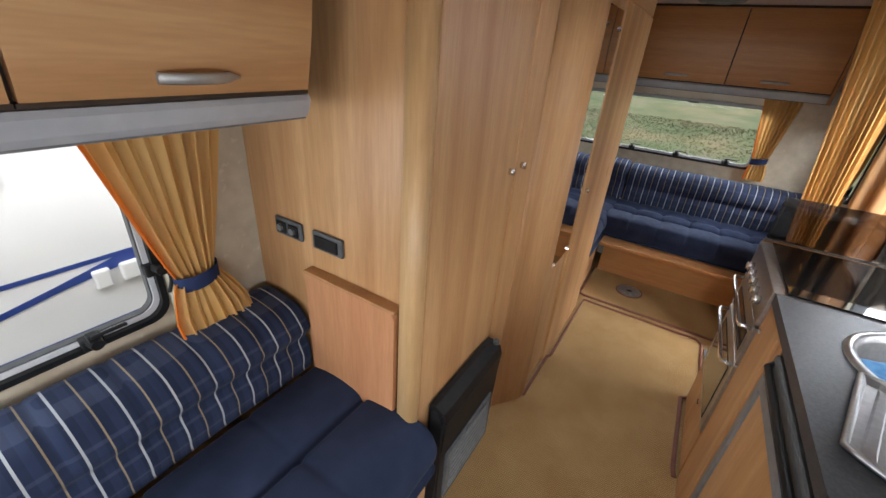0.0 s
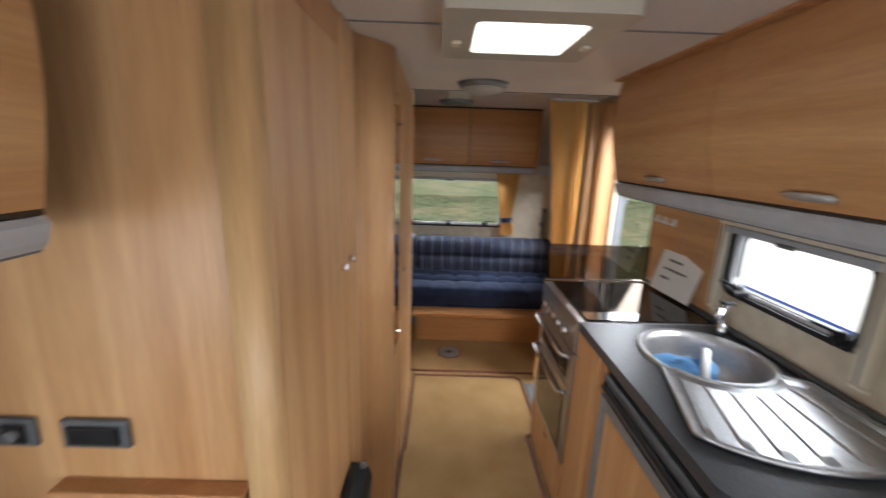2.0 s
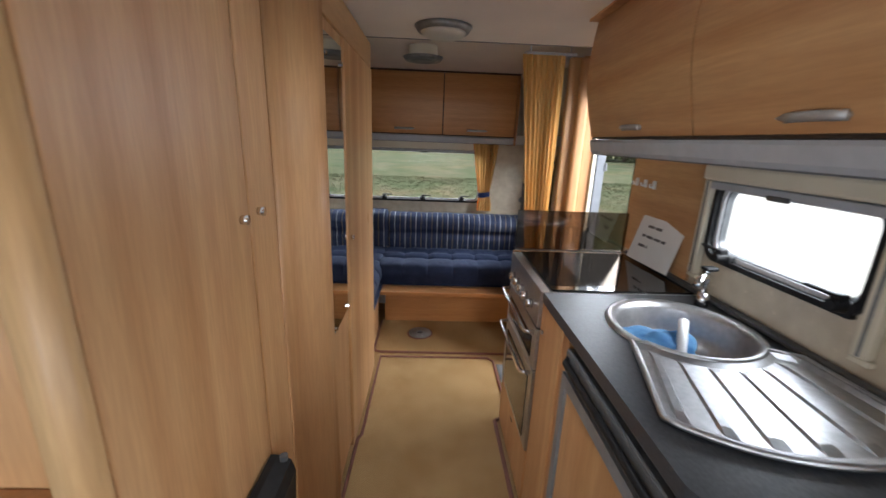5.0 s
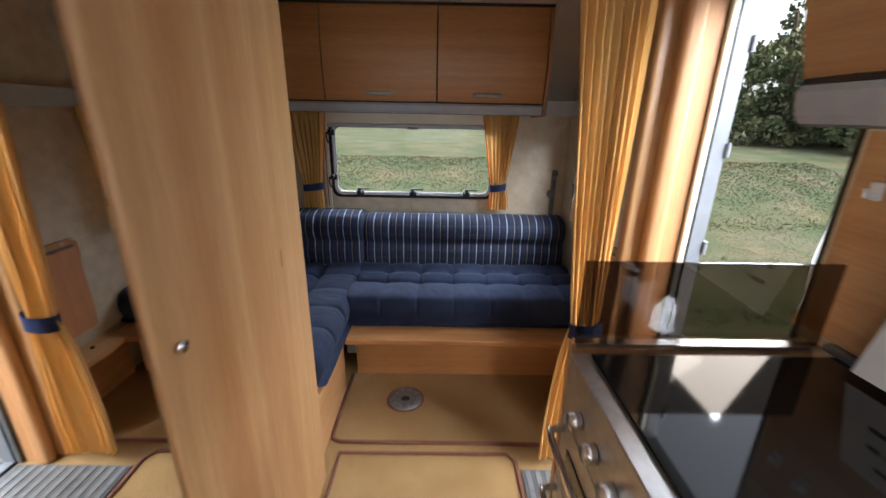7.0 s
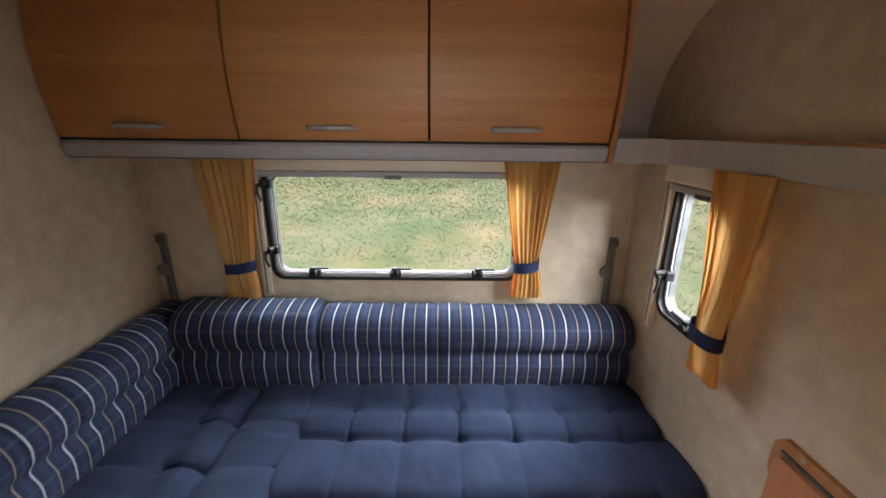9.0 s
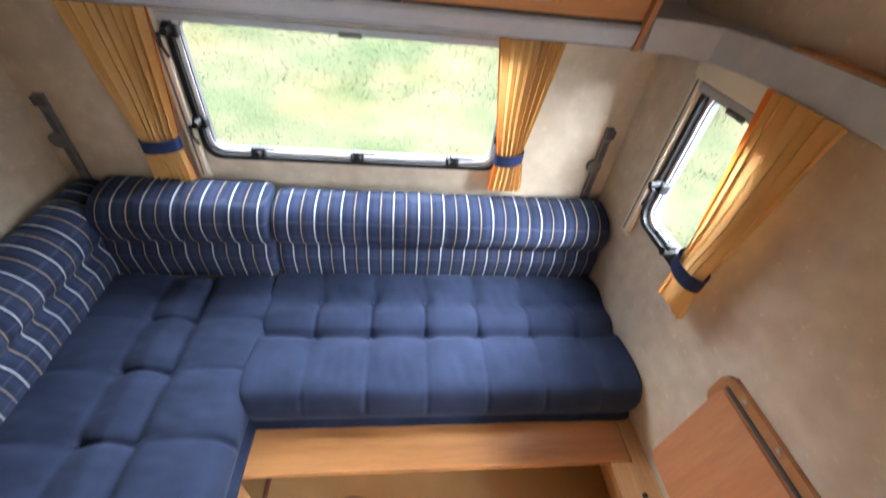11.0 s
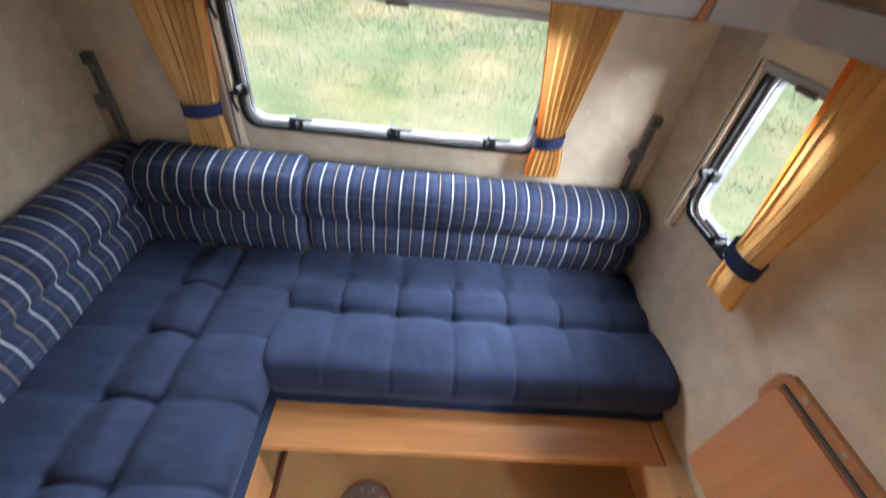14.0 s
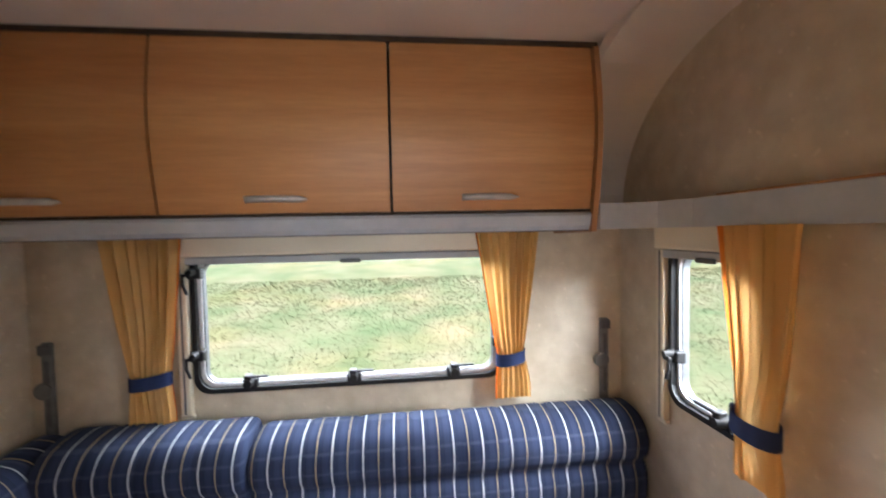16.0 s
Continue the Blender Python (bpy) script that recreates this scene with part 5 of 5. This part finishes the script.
xs = [-4000, -400, -90, -40, -20, -12, -8, -5, -3, -1, 1, 3, 5, 8, 12, 20, 40, 90, 400, 4000]
ys = [-4000, -400, -60, -15, -5, 0, 2, 4, 5.2, 6.5, 8, 9.5, 11, 12.5, 14.2, 17, 25, 40, 57, 120, 400, 4000]
V = [[b.verts.new((x, y, ground_z(x, y))) for x in xs] for y in ys]
for r0, r1 in zip(V, V[1:]):
    for i in range(len(xs) - 1):
        b.faces.new((r0[i], r0[i + 1], r1[i + 1], r1[i]))
tagged(part("ground", b, GRASS, smooth=True), "green and yellowing grass rising to a bank", "ground", kind="structure")
b = bmesh.new()
pts = []
for i in range(48):
    a = 2 * math.pi * i / 48
    r = 1 + 0.10 * noise.noise(Vector((math.cos(a) * 2, math.sin(a) * 2, 0)))
    pts.append((2.0 + 5.5 * r * math.cos(a), -0.6 + 5.2 * r * math.sin(a)))
b.faces.new([b.verts.new((x, y, ZG + 0.012)) for x, y in pts])
tagged(part("road", b, GRAVEL), "dark grey gravel parking ground", "ground", kind="structure")

# loose stones by the door
rng = random.Random(4)
b = bmesh.new()
for i in range(1500):
    x, y, r = rng.uniform(1.1, 4.5), rng.uniform(0.8, 4.3), rng.uniform(0.006, 0.028)
    res = bmesh.ops.create_icosphere(b, subdivisions=1, radius=r)
    for v in res["verts"]:
        v.co = Vector((v.co.x * rng.uniform(0.7, 1.3) + x, v.co.y + y, v.co.z * 0.5 + ZG + 0.014))
STONE = mottled("pale_grey_stones", (0.10, 0.10, 0.10), (0.42, 0.41, 0.40), 40, 0.9, 0.3)
tagged(part("gravel", b, STONE), "loose grey gravel stones", "gravel", kind="stuff")

# grass tufts on the bank seen through the rear windows
def tufts(name, n, x0, x1, y0, y1, seed, h=(0.010, 0.032)):
    g = random.Random(seed)
    verts, faces = [], []
    for i in range(n):
        x, y = g.uniform(x0, x1), g.uniform(y0, y1)
        z = ground_z(x, y)
        for k in range(5):
            a, hh, w = g.uniform(0, 6.28), g.uniform(*h), g.uniform(0.004, 0.009)
            dx, dy = math.cos(a), math.sin(a)
            lean = g.uniform(0.01, 0.06)
            i0 = len(verts)
            verts += [(x - dy * w, y + dx * w, z - 0.01), (x + dy * w, y - dx * w, z - 0.01), (x + dx * lean, y + dy * lean, z + hh)]
            faces.append((i0, i0 + 1, i0 + 2))
    me = bpy.data.meshes.new(name)
    me.from_pydata(verts, [], faces)
    me.materials.append(GRASS)
    return tagged(new(name, me), "short tufty grass, partly yellowed", "grass", kind="stuff")
tufts("grass", 42000, -7, 10, 4.9, 12, 7)
tufts("grass", 6000, 4.5, 12, 2.5, 8, 8)


def caravan(x0, x1, y0, y1, label, stripe_x, lights=False):
    """A white touring caravan: body shell, windows, stripes, hatches, wheel."""
    t = thing("caravan", label, "caravan", "neighbouring caravans")
    zb, zt = ZG + 0.38, ZG + 2.55
    prof = [(y0, zb + 0.1), (y0 + 0.12, zb), (y1 - 0.12, zb), (y1, zb + 0.1), (y1 + 0.06, zb + 0.7), (y1 - 0.05, zt - 0.35), (y1 - 0.4, zt), (y0 + 0.4, zt), (y0 + 0.05, zt - 0.35), (y0 - 0.06, zb + 0.7)]
    b = bm_extrude(prof, "x", x0, x1)
    bmesh.ops.bevel(b, geom=list(b.edges), offset=0.03, segments=2, affect="EDGES")
    part("body", b, WHITE, t, "white painted shell")
    s = -1 if stripe_x == x0 else 1
    f = lambda a, c: (min(stripe_x + s * a, stripe_x + s * c), max(stripe_x + s * a, stripe_x + s * c))
    for z, h in ((0.58, 0.035), (0.64, 0.012), (1.02, 0.025)):
        part("stripe", bm_box(*f(0.001, 0.004), y0 + 0.1, y1 - 0.1, ZG + z, ZG + z + h), BLUE_TRIM, t, "blue side stripe")
    part("skirt", bm_box(*f(0.001, 0.02), y0 + 0.15, y1 - 0.15, ZG + 0.39, ZG + 0.47, 0.004), MIDGREY, t, "grey lower skirt")
    for k in (0.22, 0.66):
        yc = y0 + (y1 - y0) * k
        w = part("window", bm_box(*f(0.001, 0.02), yc - 0.45, yc + 0.45, ZG + 1.5, ZG + 2.05, 0.01), DARKGREY, t, "tinted window")
        part("window_trim", put(bm_ring(round_rect(yc - 0.48, yc + 0.48, ZG + 1.47, ZG + 2.08, 0.05), round_rect(yc - 0.45, yc + 0.45, ZG + 1.5, ZG + 2.05, 0.05), 0.002, 0.015), lambda u, d, v: (stripe_x + s * d, u, v)), MIDGREY, w)
    for yc in (y0 + 0.42 * (y1 - y0), y0 + 0.5 * (y1 - y0)):
        part("service_hatch", bm_box(*f(0.001, 0.014), yc - 0.11, yc + 0.11, ZG + 0.75, ZG + 0.97, 0.006), WHITE, t)
    if stripe_x == x1:
        b = bm_extrude([(0.10, 0.27), (0.40, 0.335), (0.95, 0.47), (0.95, 0.43), (0.75, 0.35), (0.40, 0.30), (0.10, 0.24)], "x", x1 + 0.002, x1 + 0.006)
        part("swoosh", b, BLUE_TRIM, t, "dark blue tapering swoosh")
        for ya, yb in ((0.545, 0.625), (0.67, 0.86)):
            part("utility_box", bm_box(x1 + 0.001, x1 + 0.04, ya, yb, 0.25, 0.36, 0.012), WHITE, t, "white utility cover")
    else:
        part("band", bm_box(x0 - 0.005, x0 - 0.001, 0.2, 1.5, 0.40, 0.49), DARKGREY, t, "dark blue-grey decor band")
        part("badge", put(bm_ring(round_rect(0.55, 0.98, 0.375, 0.515, 0.068), round_rect(0.56, 0.97, 0.385, 0.505, 0.058), -0.010, -0.006), lambda u, d, v: (x0 + d, u, v)), BLUE_TRIM, t)
        part("badge_plate", put(bm_extrude(round_rect(0.56, 0.97, 0.385, 0.505, 0.058), "y", -0.008, -0.006), lambda u, d, v: (x0 + d, u, v)), WHITE, t, "white oval badge")
        for k in range(4):
            y_ = 0.62 + k * 0.085
            part("badge_bar", bm_box(x0 - 0.011, x0 - 0.0085, y_, y_ + 0.05, 0.42, 0.47), BLUE_TRIM, t)
        for ya, yb, za, zb_ in ((0.76, 0.90, 0.13, 0.27), (0.50, 0.70, 0.10, 0.28)):
            part("service_flap", bm_box(x0 - 0.016, x0 - 0.001, ya, yb, za, zb_, 0.008), CREAM, t, "cream service flap")
        part("sticker", bm_box(x0 - 0.004, x0 - 0.001, 0.72, 0.90, -0.08, 0.0), INK, t, "dark illegible sticker")
        part("sticker", bm_box(x0 - 0.004, x0 - 0.001, 0.52, 0.70, -0.10, 0.01), PAPER, t, "pale illegible sticker")
    yc = (y0 + y1) / 2
    wh = part("wheel", bm_cyl((stripe_x - s * 0.16, yc, ZG + 0.31), (stripe_x + s * 0.005, yc, ZG + 0.31), 0.30, n=32), BLACK, t)
    part("rim", bm_cyl((stripe_x + s * 0.005, yc, ZG + 0.31), (stripe_x + s * 0.015, yc, ZG + 0.31), 0.19, n=24), SATIN, wh)
    if lights:
        for z, m in ((0.55, AMBER), (0.66, WHITE)):
            part("lamp", bm_box(x0 + 0.05, x0 + 0.20, y1 + 0.02, y1 + 0.07, ZG + z, ZG + z + 0.07, 0.008), m, t)
        part("lamp", bm_box(x0 - 0.012, x0 + 0.01, y1 - 0.28, y1 - 0.16, ZG + 0.66, ZG + 0.72, 0.005), AMBER, t, "amber side marker lamp")
    return t
caravan(-4.6, -2.5, -4.6, 2.2, "white touring caravan with blue side stripes", -2.5)
caravan(2.75, 4.85, -2.6, 3.87, "white touring caravan parked on the gravel", 2.75, True)


def tree(x, y, h, seed):
    t = thing("tree", "bushy tree with dull green autumn leaves", "tree", "trees")
    g = random.Random(seed)
    z = ground_z(x, y)
    b = bm_tube([(x, y, z - 0.1), (x + 0.1, y, z + h * 0.3), (x - 0.1, y + 0.1, z + h * 0.7)], 0.16, 8)
    for k in range(7):
        a = g.uniform(0, 6.28)
        zz = z + h * g.uniform(0.2, 0.6)
        bm_tube([(x, y, zz), (x + math.cos(a) * h * 0.16, y + math.sin(a) * h * 0.16, zz + h * 0.12), (x + math.cos(a) * h * 0.28, y + math.sin(a) * h * 0.28, zz + h * 0.3)], 0.05, 6, bm=b)
    part("trunk", b, BARK, t)
    verts, faces = [], []
    for c in range(95):
        a, rr = g.uniform(0, 6.28), h * 0.42 * math.sqrt(g.random())
        cz = z + h * g.uniform(0.03, 1.0) * (1 - 0.35 * rr / (h * 0.42))
        cx, cy, cr = x + rr * math.cos(a), y + rr * math.sin(a), h * g.uniform(0.05, 0.11)
        for l in range(90):
            d = Vector((g.gauss(0, 1), g.gauss(0, 1), g.gauss(0, 1))).normalized() * cr * g.uniform(0.5, 1.1)
            p = Vector((cx, cy, cz)) + d
            u, w = Vector((g.gauss(0, 1), g.gauss(0, 1), g.gauss(0, 1))).normalized() * 0.11, Vector((g.gauss(0, 1), g.gauss(0, 1), g.gauss(0, 1))).normalized() * 0.08
            i0 = len(verts)
            verts += [p - u, p + w, p + u, p - w]
            faces.append((i0, i0 + 1, i0 + 2, i0 + 3))
    me = bpy.data.meshes.new("crown")
    me.from_pydata([tuple(v) for v in verts], [], faces)
    me.materials.append(LEAF)
    ob = new("crown", me)
    ob.parent = t
for i, (x, y, h) in enumerate(((15, 11, 4.5), (18, 14, 6.0), (13, 17, 5.0), (21, 12, 6.5), (24, 18, 6.0), (17, 21, 5.5), (28, 14, 6.5), (11, 23, 4.5), (16, 17.5, 4.6), (13.5, 14.0, 3.8), (19.5, 17, 5.2), (22, 22, 6.0))):
    tree(x, y, h, 20 + i)
